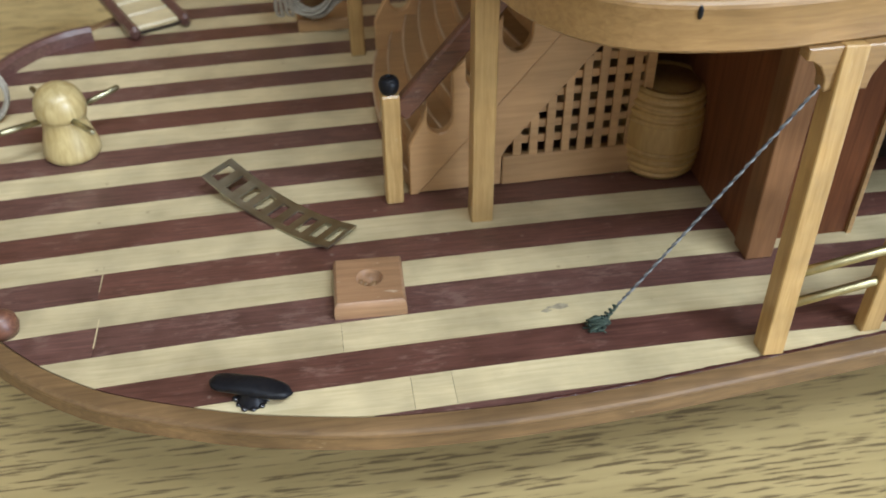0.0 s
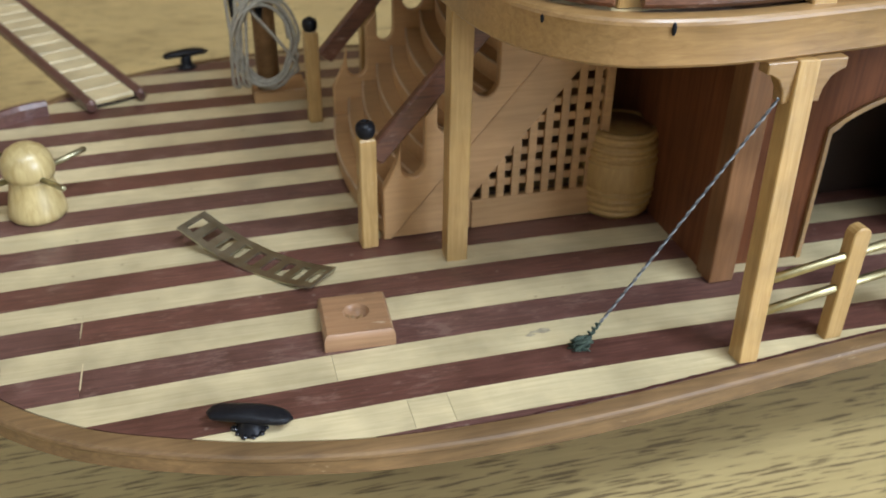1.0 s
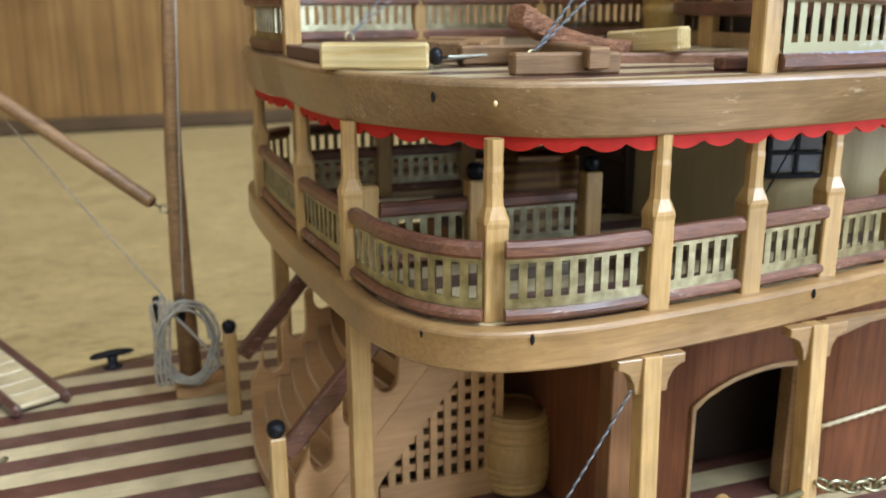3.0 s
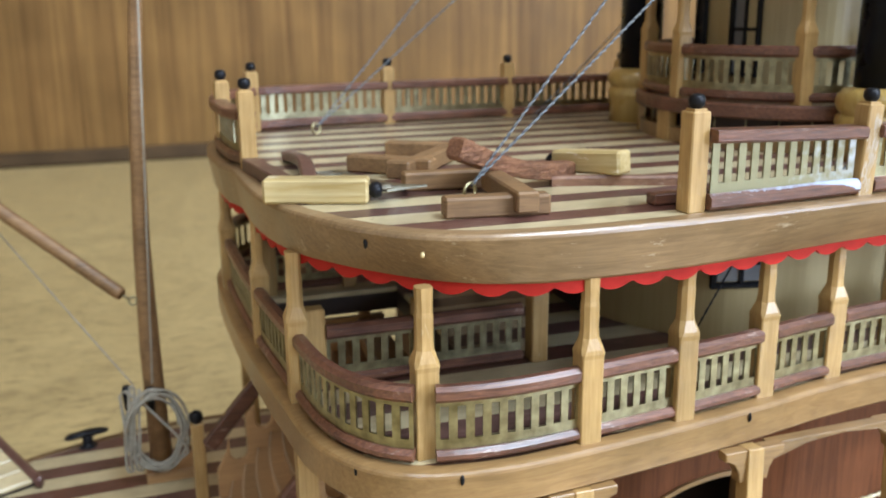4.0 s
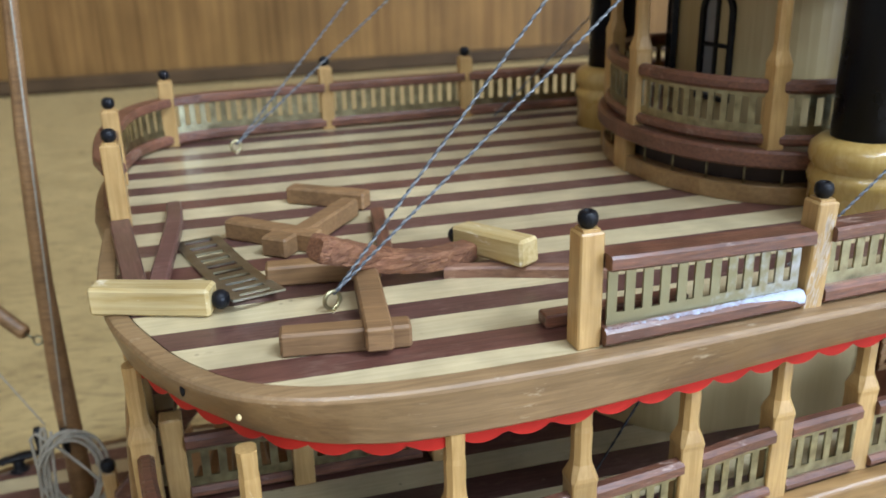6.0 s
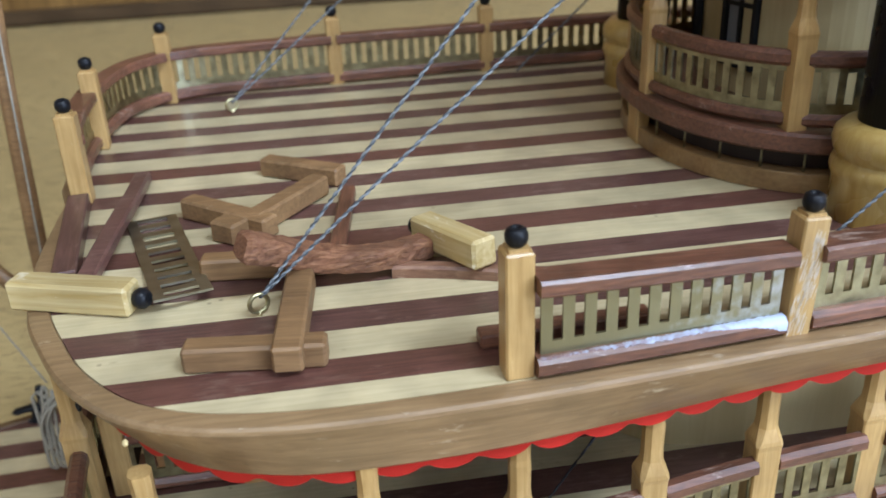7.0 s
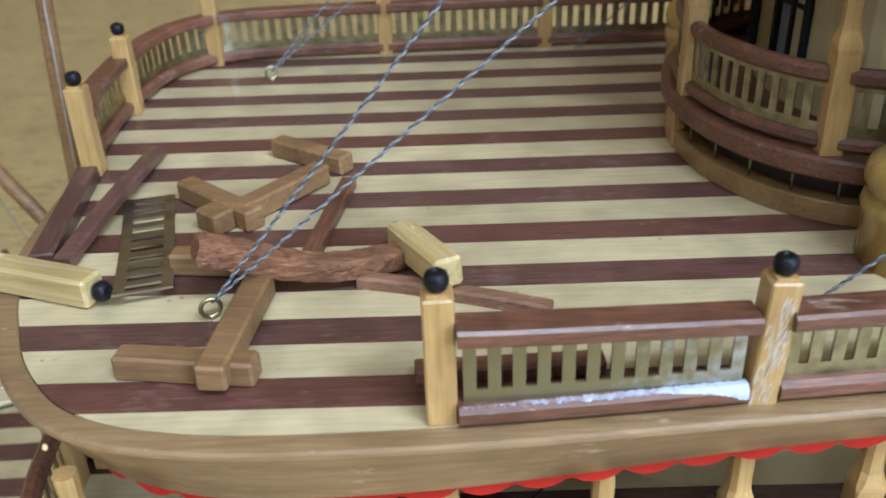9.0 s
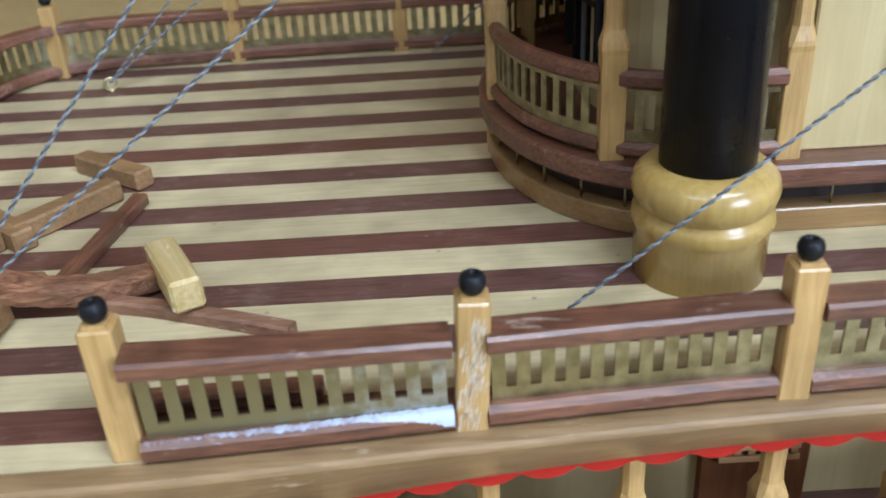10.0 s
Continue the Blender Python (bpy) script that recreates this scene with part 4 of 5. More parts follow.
barrel = thing("barrel", "small turned honey-coloured wooden barrel beside the cabin wall", "barrel", at=(39.3, 37.8, 0))
prof = [(5.05 + 1.1 * (1 - ((z - 6.8) / 6.8) ** 2), z) for z in [13.6 * i / 28 for i in range(29)]]
body = part("body", Geo().lathe([(4.75, 0.0)] + prof + [(4.65, 13.65), (4.4, 13.1), (4.1, 13.0)], steps=40), M_BARREL, barrel)
part("head", Geo().lathe([(0.05, 12.9), (4.5, 12.9), (4.5, 13.35), (0.05, 13.4)], steps=32), M_BARREL, barrel)
for hz in (0.8, 1.9, 3.1, 4.4, 9.2, 10.4, 11.6, 12.7):
    r = 5.05 + 1.1 * (1 - ((hz - 6.8) / 6.8) ** 2)
    part("hoop", Geo().lathe([(r - 0.15, hz - 0.46), (r + 0.16, hz - 0.34), (r + 0.32, hz), (r + 0.16, hz + 0.34), (r - 0.15, hz + 0.46)], steps=40), M_BARREL, body)

# block with a drilled hole
sq = [(-4.3, -4.4), (4.3, -4.4), (4.3, 4.4), (-4.3, 4.4)]
sq8 = []
for (ax, ay), (bx, by) in zip(sq, sq[1:] + sq[:1]):
    sq8 += [(ax + (bx - ax) * k / 8, ay + (by - ay) * k / 8) for k in range(8)]
hole = []
for x, y in sq8:
    a = math.atan2(y, x)
    hole.append((1.65 * math.cos(a) + 0.1, 1.6 * math.sin(a) + 0.3))
n = 32
rings = [([(x, y) for x, y in sq8], 0), (sq8, 1.35), ([(x * 0.97, y * 0.97) for x, y in sq8], 1.9), ([(x * 0.90, y * 0.90) for x, y in sq8], 2.2), (hole, 2.2), ([(x * 0.8, y * 0.8) for x, y in hole], 1.2), ([(x * 0.3 + 0.2, y * 0.3) for x, y in hole], 0.7)]
g = Geo()
g.add([(x, y, z) for r, z in rings for x, y in r], [[k * n + i, k * n + (i + 1) % n, (k + 1) * n + (i + 1) % n, (k + 1) * n + i] for k in range(len(rings) - 1) for i in range(n)] + [[*range(n)][::-1], [6 * n + i for i in range(n)]], True)
ob = tagged(part("mounting_block", g, M_LUMP), "square glossy brown wood block with a drilled hole", "block")
ob.data.set_sharp_from_angle(angle=radians(40))
ob.matrix_world = at(-5.0, 15.2, 0.02, 0, 0, -2)


g = Geo()
rng = random.Random(17)
for k in range(7):
    a, r = rng.uniform(0, 6.3), rng.uniform(0.2, 1.3)
    g.ball(-4.9 + r * math.cos(a), 15.2 + r * math.sin(a), 1.25 + rng.uniform(0, 0.4), rng.uniform(0.2, 0.4), 0.7)
tagged(part("glue_lump", g, M_BLOCK), "brown lump of old glue in the drilled hole", "glue")


def cleat(x, y, turn, h, label):
    ob = thing("cleat", label, "cleat", "mooring cleats", (x, y, 0), turn)
    rows, n = [], 12
    for i in range(17):
        u = -1 + i / 8
        e = max(0.12, (1 - abs(u) ** 5) ** 0.5)
        for k in range(n):
            w = 2 * math.pi * k / n
            c_, s_ = math.cos(w), math.sin(w)
            flat = math.copysign(abs(s_) ** (0.6 if s_ > 0 else 1.0), s_)
            rows.append((4.7 * u, 1.3 * e * c_, h - 0.25 * u * u + 0.72 * e * flat + 0.07 * math.sin(5 * u + w)))
    faces = [[i * n + k, i * n + (k + 1) % n, (i + 1) * n + (k + 1) % n, (i + 1) * n + k] for i in range(16) for k in range(n)]
    part("bar", Geo().add(rows, faces + [[*range(n)][::-1], [16 * n + k for k in range(n)]], True), M_BLACK, ob)
    foot = part("foot", Geo().lathe([(1.75, 0.02), (1.6, 0.35), (1.25, 0.8), (1.1, 1.2), (1.15, h)], steps=14), M_BLACK, ob)
    rng, lumps = random.Random(8), Geo()
    for k in range(11):
        w = 2 * math.pi * k / 11
        lumps.ball(1.7 * math.cos(w), 1.7 * math.sin(w), 0.22, rng.uniform(0.22, 0.5), 0.7)
    part("glue_bead", lumps, M_GLUE, foot, "gloss black beads of glue round the foot")


cleat(-19.0, 0.1, -20, 2.0, "gloss black mooring cleat on the deck near the rim")
cleat(-23.6, 111.9, 14, 3.2, "black mooring cleat on the deck near the rim")
ob = tagged(part("rim_knob", Geo().lathe([(1.6, 0), (1.9, 1), (1.7, 2.2), (0.9, 3.0), (0.1, 3.2)], steps=16), M_WALNUT), "dark brown wooden knob by the bow rim", "knob")
ob.matrix_world = at(-47.8, 15.1, 0)


def brass_strip(name, length, width, slots, bend, label):
    """A loose stamped brass strip with cross slots; bend gives its height along it."""
    g, t, edge = Geo(), 0.28, width * 0.2
    us, solid = [], []
    for i in range(slots + 1):
        us += [max(0.0, i / slots - 0.25 / slots), min(1.0, i / slots + 0.25 / slots)]
        solid += [True, False]
    vs_ = [-width / 2, -width / 2 + edge, width / 2 - edge, width / 2]
    idx, vs = {}, []
    for j, u in enumerate(us):
        for r, v in enumerate(vs_):
            for k in (0, 1):
                idx[j, r, k] = len(vs)
                vs.append((u * length, v, bend(u) + k * t))
    full = {(j, r) for j in range(len(us) - 1) for r in range(3) if r != 1 or solid[j]}
    fs = []
    for j, r in sorted(full):
        for k in (0, 1):
            fs.append([idx[j, r, k], idx[j + 1, r, k], idx[j + 1, r + 1, k], idx[j, r + 1, k]])
        for (dj, dr), (p, q) in (((-1, 0), ((0, 0), (0, 1))), ((1, 0), ((1, 0), (1, 1))), ((0, -1), ((0, 0), (1, 0))), ((0, 1), ((0, 1), (1, 1)))):
            if (j + dj, r + dr) not in full:
                fs.append([idx[j + p[0], r + p[1], 0], idx[j + q[0], r + q[1], 0], idx[j + q[0], r + q[1], 1], idx[j + p[0], r + p[1], 1]])
    g.add(vs, fs)
    return tagged(part(name, g, M_TARNISH), label, "brass strip", "loose brass strips")


ob = brass_strip("brass_strip", 23.2, 5.6, 9, lambda u: 0.05 + 7.5 * (u - 0.62) ** 2, "loose bent brass strip with slots lying on the deck")
ob.matrix_world = at(-24.0, 41.6, 0.0, 0, 0, -44.8)


def rope(name, a, b, r, sag, label, group, material=None, turns=0.5):
    a, b = Vector(a), Vector(b)
    n = max(8, int((b - a).length / 0.55))
    path = [a.lerp(b, i / n) - Vector((0, 0, sag * 4 * (i / n) * (1 - i / n))) for i in range(n + 1)]
    return tagged(part(name, Geo().tube(path, r, 8, twist=turns, lobes=2), material or M_GREYROPE), label, "rope", group)


def twine(a, b, r, sag, pitch, label):
    """A stay of two strands, one pale and one dark, laid round each other."""
    a, b = Vector(a), Vector(b)
    ob = thing("twine_stay", label, "rope", "twine stays", tuple(a))
    t = (b - a).normalized()
    u = t.orthogonal().normalized()
    w = t.cross(u)
    n = int((b - a).length / pitch * 9)
    for k, m in ((0, M_GREYROPE), (1, M_DARKROPE)):
        path = []
        for i in range(n + 1):
            f = i / n
            ang = 2 * math.pi * (i / 9) + math.pi * k
            path.append((b - a) * f - Vector((0, 0, sag * 4 * f * (1 - f))) + (u * math.cos(ang) + w * math.sin(ang)) * r * 0.62)
        part("strand", Geo().tube(path, r * (0.66 if k == 0 else 0.58), 6), m, ob, "pale grey strand" if k == 0 else "dark grey strand")
    return ob


twine((21.2, 5.0, 0.6), (37.5, 0.6, 32.5), 0.16, 0.25, 1.7, "grey twisted twine stay knotted at the deck")
g = Geo()
rng = random.Random(5)
c = Vector((20.6, 4.6, 0.5))
for i in range(16):
    w = 1.0 if i < 9 else 1.7
    pts = [c + Vector((w * rng.uniform(-1.0, 1.1), w * rng.uniform(-0.65, 0.65), rng.uniform(-0.35, 1.2 if i < 9 else 0.5))) for _ in range(5)]
    g.tube([tuple(p) for p in curve_through([tuple(q) for q in pts], 4)], 0.19 if i < 9 else 0.10, 6)
way = (Vector((37.5, 0.6, 32.5)) - Vector((21.2, 5.0, 0.6))).normalized()
u = way.orthogonal().normalized()
v = way.cross(u)
g.tube([tuple(Vector((21.0, 4.9, 0.6)) + way * (0.13 * i) + (u * math.cos(1.1 * i) + v * math.sin(1.1 * i)) * (0.42 - 0.008 * i)) for i in range(28)], 0.17, 6)
tagged(part("twine_knot", g, M_GREEN), "dark green tangled twine knot on the deck", "knot")

for cx, cy, rx, ry in ((17.3, 9.1, 1.3, 0.4), (15.6, 8.6, 0.6, 0.25)):
    ring = [(cx + rx * (1 + 0.25 * math.sin(3 * a + cx)) * math.cos(a), cy + ry * (1 + 0.3 * math.cos(4 * a)) * math.sin(a)) for a in [2 * math.pi * k / 20 for k in range(20)]]
    tagged(part("smudge", Geo().prism(ring, 0.0, 0.05), M_SMUDGE), "faint grey smudge on the pale plank", "stain", "smudges")

cap = thing("capstan", "turned yellow wood capstan with four brass bars", "capstan", at=(-46.1, 54.0, 0), turn=-8)
part("body", Geo().lathe([(3.75, 0), (4.15, 0.5), (4.15, 1.3), (3.85, 2.6), (3.45, 4.0), (3.2, 5.2), (3.15, 5.9), (3.25, 6.2), (3.05, 6.35), (3.5, 6.6), (3.68, 7.4), (3.65, 8.4), (3.35, 9.6), (2.65, 10.6), (1.6, 11.3), (0.6, 11.6), (0.05, 11.65)], steps=32), M_AGED, cap)
for k in range(4):
    a = radians(45 + 90 * k)
    u = Vector((math.cos(a), math.sin(a), 0.10))
    part("bar", Geo().tube([tuple(u * 2.5 + Vector((0, 0, 6.5))), tuple(u * 9.0 + Vector((0, 0, 6.5))), tuple(u * 9.3 + Vector((0, 0, 6.5)))], [0.45, 0.45, 0.3], 10), M_BRASS, cap, "thin dull brass bar")

g = Geo()
rng = random.Random(9)
for k in range(4):
    r, cx, cz = 4.0 + rng.uniform(-0.5, 0.4), -61.0 + rng.uniform(-0.6, 0.6), 4.2 + rng.uniform(-0.3, 0.3)
    g.tube([(cx + r * math.cos(a), 66 + 1.6 * math.sin(a) + 0.4 * k, cz + r * 0.95 * math.sin(a)) for a in [2 * math.pi * i / 28 for i in range(28)]], 0.36, 6, True)
tagged(part("rope_ring", g, M_ROPE), "small coil of grey rope beside the capstan", "rope")

# gangplank reaching out over the far rim
gang = thing("gangplank", "gangplank of pale cross boards between dark side rails", "gangplank", at=(-38.6, 97.7, 0))
d = Vector((-20.0, 41.0, 2.0)).normalized()
w = Vector((8.7, 4.2, 0))
ln = 62.0
basis = Matrix((( *w.normalized(), 0), (*d, 0), (*w.normalized().cross(d), 0), (0, 0, 0, 1))).transposed()
half = w.length / 2
for s in (-1, 1):
    m = Matrix.Translation((0, 0, 1.4)) @ basis
    part("side_rail", Geo().box(s * half - 0.9, s * half + 0.9, -5.5, ln, -1.1, 1.5, 0.7, m), M_SAPELE, gang, "dark rounded side rail")
# dark backing added under the boards so their gaps go dark
part("bed", Geo().box(-half + 0.7, half - 0.7, -3.4, ln - 1, -1.0, -0.55, 0.1, Matrix.Translation((0, 0, 1.4)) @ basis), M_DARKIN, gang, "added dark backing that darkens the board gaps")
for k in range(12):
    y0 = -3.6 + 5.5 * k
    part("board", Geo().box(-half + 0.8, half - 0.8, y0, y0 + 5.5 - 0.45, -0.5, 0.6, 0.3, Matrix.Translation((0, 0, 1.4)) @ basis), M_MAPLE, gang)

coam = curve_through([(-48.8, 92.9), (-53.5, 91.1), (-58.5, 86.6), (-62.4, 79.7), (-64.6, 70.3)], 6)
tagged(part("curved_coaming", Geo().sweep(coam, [(1.1, 0.02), (1.0, 2.0), (0.4, 2.7), (-0.6, 2.7), (-1.1, 2.0), (-1.1, 0.02)]), M_SAPELE), "dark curved wooden coaming on the bow deck", "coaming")

# mast, boom and cords
mast = thing("boom_mast", "brown tapered wooden mast on a square step", "mast", at=(-7.3, 91.6, 0))
part("step_block", Geo().box(-4.2, 5.8, -2.4, 5.6, 0.02, 2.4, 0.3), M_BEECH, mast, "pinkish wooden step block")
part("pole", Geo().tube([(-1.0, 0, 2.2), (-1.2, 0, 28), (-0.9, 0, 50), (0.4, 0, 76), (2.4, 0, 100), (6, 0, 140)], [2.2, 2.0, 1.6, 1.35, 1.2, 1.0], 18), M_BLOCK, mast)
for px, pz in ((-2.0, 20.0), (-6.4, 21.0)):
    part("belaying_pin", Geo().tube([(px, -2.4, pz - 4), (px, -2.4, pz), (px, -2.4, pz + 1.2)], [0.55, 0.9, 0.6], 10), M_BLACK, mast, "black belaying pin")
g = Geo()
rng = random.Random(3)
coil = []
for i in range(5):
    cx, cz, rx, rz = -8.6 + rng.uniform(-0.8, 0.8), 12.6 + rng.uniform(-0.9, 0.9), 5.0 + rng.uniform(-0.9, 0.6), 8.3 + rng.uniform(-1.1, 0.6)
    y = 88.2 + rng.uniform(-0.9, 0.9)
    coil += [(cx + rx * math.cos(a), y + 0.6 * math.sin(2 * a), cz + rz * math.sin(a)) for a in [2 * math.pi * k / 16 for k in range(16)]]
for i in range(4):
    x = -14.6 + 0.9 * i
    tail = [(x + 0.6, 88.4, 21.5), (x, 88.0, 14), (x - 0.4, 88.2, 6), (x - 0.1, 88.5, 4.2)]
    coil += tail if i % 2 == 0 else tail[::-1]
g.tube(curve_through(coil, 3), 0.33, 6)
tagged(part("cord_coil", g, M_ROPE), "coil of pale grey cord hanging on the mast pins", "rope")
boom = thing("cargo_boom", "brown wooden boom hooked to the mast", "boom", at=(-11.7, 90.9, 39.4))
u = Vector((-25.2, 17.6, 18.0)).normalized()
part("pole", Geo().tube([tuple(u * 1.4), tuple(u * 2.0), tuple(u * 60), tuple(u * 110)], [1.0, 1.35, 1.5, 1.3], 16), M_BLOCK, boom)
ring = [(0.75 * math.cos(a) + 0.9, 0.75 * math.sin(a) * 0.4, 0.75 * math.sin(a) - 0.5) for a in [2 * math.pi * k / 14 for k in range(14)]]
part("hook_eye", Geo().tube(ring, 0.22, 6, True).tube([tuple(u * 1.8), (0.3, 0, -0.2)], 0.28, 8), M_BRASS, boom, "small metal hook eye")
rope("rigging_line", (-12.5, 90.4, 22.0), (-61.5, 129.5, 85.0), 0.16, 0.6, "thin pale cord rising from the mast pins", "mast cords", M_ROPE)
rope("rigging_line", (-8.7, 88.8, 22.0), (-3.9, 89.8, 112), 0.17, 0.0, "thin pale cord hanging down along the mast", "mast cords", M_ROPE)

# ---- rail and chain at the deck side ----
fence = thing("side_rail", "short wooden rail post with two brass rods", "rail", at=(51.9, 0.1, 0))
out = [(-1.2, 0.02), (1.2, 0.02), (1.2, 14.6)] + [(1.2 * math.cos(a), 14.6 + 1.2 * math.sin(a)) for a in [math.pi * i / 8 for i in range(1, 8)]] + [(-1.2, 14.6)]
part("post", Geo().prism(out, -0.9, 0.9, 0.15, Matrix.Rotation(radians(90), 4, "X")), M_HONEY_Z, fence)
for z in (7.4, 11.9):
    part("rod", Geo().tube([(-11.2, -0.9, z - 1.4), (0, 0, z), (13.0, 0.9, z + 1.5)], 0.55, 12), M_ROD, fence, "worn pale brass rod")


def chain(a, b, sag, links):
    ob = thing("chain", "small brass chain hanging along the deck edge", "chain", "side chains", a)
    vec = Vector(b) - Vector(a)
    for i in range(links):
        t = (i + 0.5) / links
        c = vec * t - Vector((0, 0, sag * 4 * t * (1 - t)))
        slope = math.degrees(math.atan2(vec.z - sag * 4 * (1 - 2 * t), vec.length))
        m = mm(*c, 0, -slope, math.degrees(math.atan2(vec.y, vec.x))) @ Matrix.Rotation(radians(90 * (i % 2) + 20), 4, "X")
        path = [m @ Vector((1.6 * math.cos(a_), 1.05 * math.sin(a_), 0)) for a_ in [2 * math.pi * k / 12 for k in range(12)]]
        part("link", Geo().tube(path, 0.28, 6, True), M_BRASS, ob)


chain((67.0, 0.6, 14.6), (91.3, 1.8, 14.6), 2.6, 11)
rope("wall_rope", (82.2, 16.9, 12.6), (131, 16.9, 18.8), 0.34, 0.3, "white cord along the dark cabin wall", "mast cords", M_MAPLE, 0.3)


def bracket(x, y, z, s, turn):
    """A small curved knee between a post and the deck band."""
    out = [(0, 0), (0, -4.6), (1.0, -4.6), (1.2, -3.2), (1.9, -1.9), (2.9, -1.3), (3.4, -1.2), (3.4, 0)]
    out = [(s * a, b) for a, b in out]
    m = mm(x, y, z, 0, 0, turn) @ Matrix.Rotation(radians(90), 4, "X")
    return tagged(part("corner_bracket", Geo().prism(out, -0.9, 0.9, 0.12, m), M_HONEY_X), "small curved wooden bracket at a post head", "bracket", "post brackets")


# ---- arched door trim and corner board ----
for a, b, spring, top in DOORS:
    c = (a + b) / 2
    arch = [(a, 0.1)] + arch_line(a, b, spring, top) + [(b, 0.1)]
    inn = [(p[0] + (0.6 if p[0] < c else -0.6) * (1 if abs(p[0] - c) > (b - a) * 0.42 else 0.2), p[1] - (0.75 if p[1] > 1 else 0)) for p in arch]
    g = Geo()
    k = len(arch)
    vs = [(x, y, z) for y in (16.8, 19.2) for path in (arch, inn) for x, z in path]
    fs = []
    for i in range(k - 1):
        fs += [[i, i + 1, k + i + 1, k + i], [2 * k + i, 3 * k + i, 3 * k + i + 1, 2 * k + i + 1], [k + i, k + i + 1, 3 * k + i + 1, 3 * k + i], [i, 2 * k + i, 2 * k + i + 1, i + 1]]
    tagged(part("door_trim", g.add(vs, fs), M_HONEY_X), "honey wood trim round the arched doorway", "trim", kind="structure")
tagged(part("corner_board", Geo().box(42.8, 46.4, 13.7, 17.3, 0.05, 36, 0.15), M_CORNER), "brown wooden corner board of the cabin", "board", kind="structure")
tagged(part("door_jamb", Geo().box(77.7, 81.3, 19.0, 21.9, 0.05, 30, 0.15), M_BLOCK), "brown wooden jamb behind the arched doorway", "jamb", kind="structure")
# dark sheet added to give the doorway its deep shade
tagged(part("wall_cabin_shade", Geo().box(46, 200, 33, 34.5, 0.05, 35.9, 0.1), M_DARKIN), "added dark wall standing in for the shade inside the cabin", "wall", kind="structure")

# ---- brackets at the post heads ----
for k, (x, y) in enumerate(SIDE[:3]):
    bracket(x + 0.2, y + 3.3, 36.2, -1, 0)
    bracket(x + 2.6, y + 3.3, 36.2, 1, 0)
ob = tagged(part("edge_beam", Geo().prism([(69.6, -0.1), (69.6, -2.6), (71, -2.4), (76, -1.0), (82, -0.5), (88, -1.0), (90.5, -2.8), (91.4, -2.8), (91.4, 0)], -0.9, 0.9, 0.1, mm(0.2, 4.8, 36.2) @ Matrix.Rotation(radians(90), 4, "X")), M_HONEY_X), "curved honey wood beam under the deck band", "beam", "deck beams")

# ---- middle deck: cabin, windows, stairwell railing ----


def window(name, x, y, z, w, h, cols, rows, turn, arched=False, label=""):
    """A black window frame with bars and grey panes; it faces -y before its turn."""
    ob = thing(name, label, "window", "cabin windows", (x, y, z), turn)
    f = 0.75
    g = Geo()
    if arched:
        rise = h - w / 2
        outer = [(-w / 2, 0), (w / 2, 0)] + [(w / 2 * math.cos(a), rise + w / 2 * math.sin(a)) for a in [math.pi * i / 14 for i in range(15)]]
        q = w / 2 - f
        inner = [(-q, f), (q, f)] + [(q * math.cos(a), rise + q * math.sin(a)) for a in [math.pi * i / 14 for i in range(15)]]
        n = len(outer)
        vs = [(px, py, pz) for py in (-0.8, 0.2) for ring in (outer, inner) for px, pz in ring]
        fs = []
        for i in range(n):
            j = (i + 1) % n
            fs += [[i, j, n + j, n + i], [2 * n + i, 3 * n + i, 3 * n + j, 2 * n + j], [n + i, n + j, 3 * n + j, 3 * n + i], [i, 2 * n + i, 2 * n + j, j]]
        part("window_frame", g.add(vs, fs), M_BLACK, ob, "black painted frame")
        part("pane", Geo().prism(inner, -0.1, 0.1, 0, Matrix.Rotation(radians(90), 4, "X")), M_PANE, ob)
    else:
        for a, b, c, d in ((-w / 2, -w / 2 + f, 0, h), (w / 2 - f, w / 2, 0, h), (-w / 2 + f, w / 2 - f, 0, f), (-w / 2 + f, w / 2 - f, h - f, h)):
            g.box(a, b, -0.8, 0.2, c, d, 0.08)
        part("window_frame", g, M_BLACK, ob, "black painted frame")
        pw, ph = (w - 2 * f) / cols, (h - 2 * f) / rows
        for i in range(cols):
            for j in range(rows):
                part("pane", Geo().box(-w / 2 + f + pw * i + 0.2, -w / 2 + f + pw * (i + 1) - 0.2, -0.25, 0.0, f + ph * j + 0.2, f + ph * (j + 1) - 0.2, 0.12), M_PANE, ob)
    for i in range(1, cols):
        x0 = -w / 2 + w * i / cols
        part("glazing_bar", Geo().box(x0 - 0.3, x0 + 0.3, -0.6, 0.05, f * 0.9, h - f * 0.9, 0.05), M_BLACK, ob)
    for j in range(1, rows):
        z0 = h * j / rows
        part("glazing_bar", Geo().box(-w / 2 + f * 0.9, w / 2 - f * 0.9, -0.55, 0.04, z0 - 0.3, z0 + 0.3, 0.05), M_BLACK, ob)
    return ob


door = thing("cabin_door", "near-black double door in the rounded cabin front", "door", at=(64.9, 57.2, Z2))
for k in (-1, 1):
    leaf = part("leaf", Geo().box(-0.9, 1.2, min(0.05 * k, 8.8 * k), max(0.05 * k, 8.8 * k), 0.15, 20.6, 0.15), M_DARKIN, door, "near-black brown door leaf")
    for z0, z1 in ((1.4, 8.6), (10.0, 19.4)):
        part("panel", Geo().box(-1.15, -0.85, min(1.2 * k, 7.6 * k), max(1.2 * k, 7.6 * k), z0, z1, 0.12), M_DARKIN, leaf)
window("cabin_window", 79.6, 25.6, 50.8, 9.8, 11.7, 2, 3, -14, label="black cabin window with six grey panes")
window("cabin_window", 147, 24.7, 50.8, 9.6, 11.5, 2, 3, 0, label="black cabin window with six grey panes")
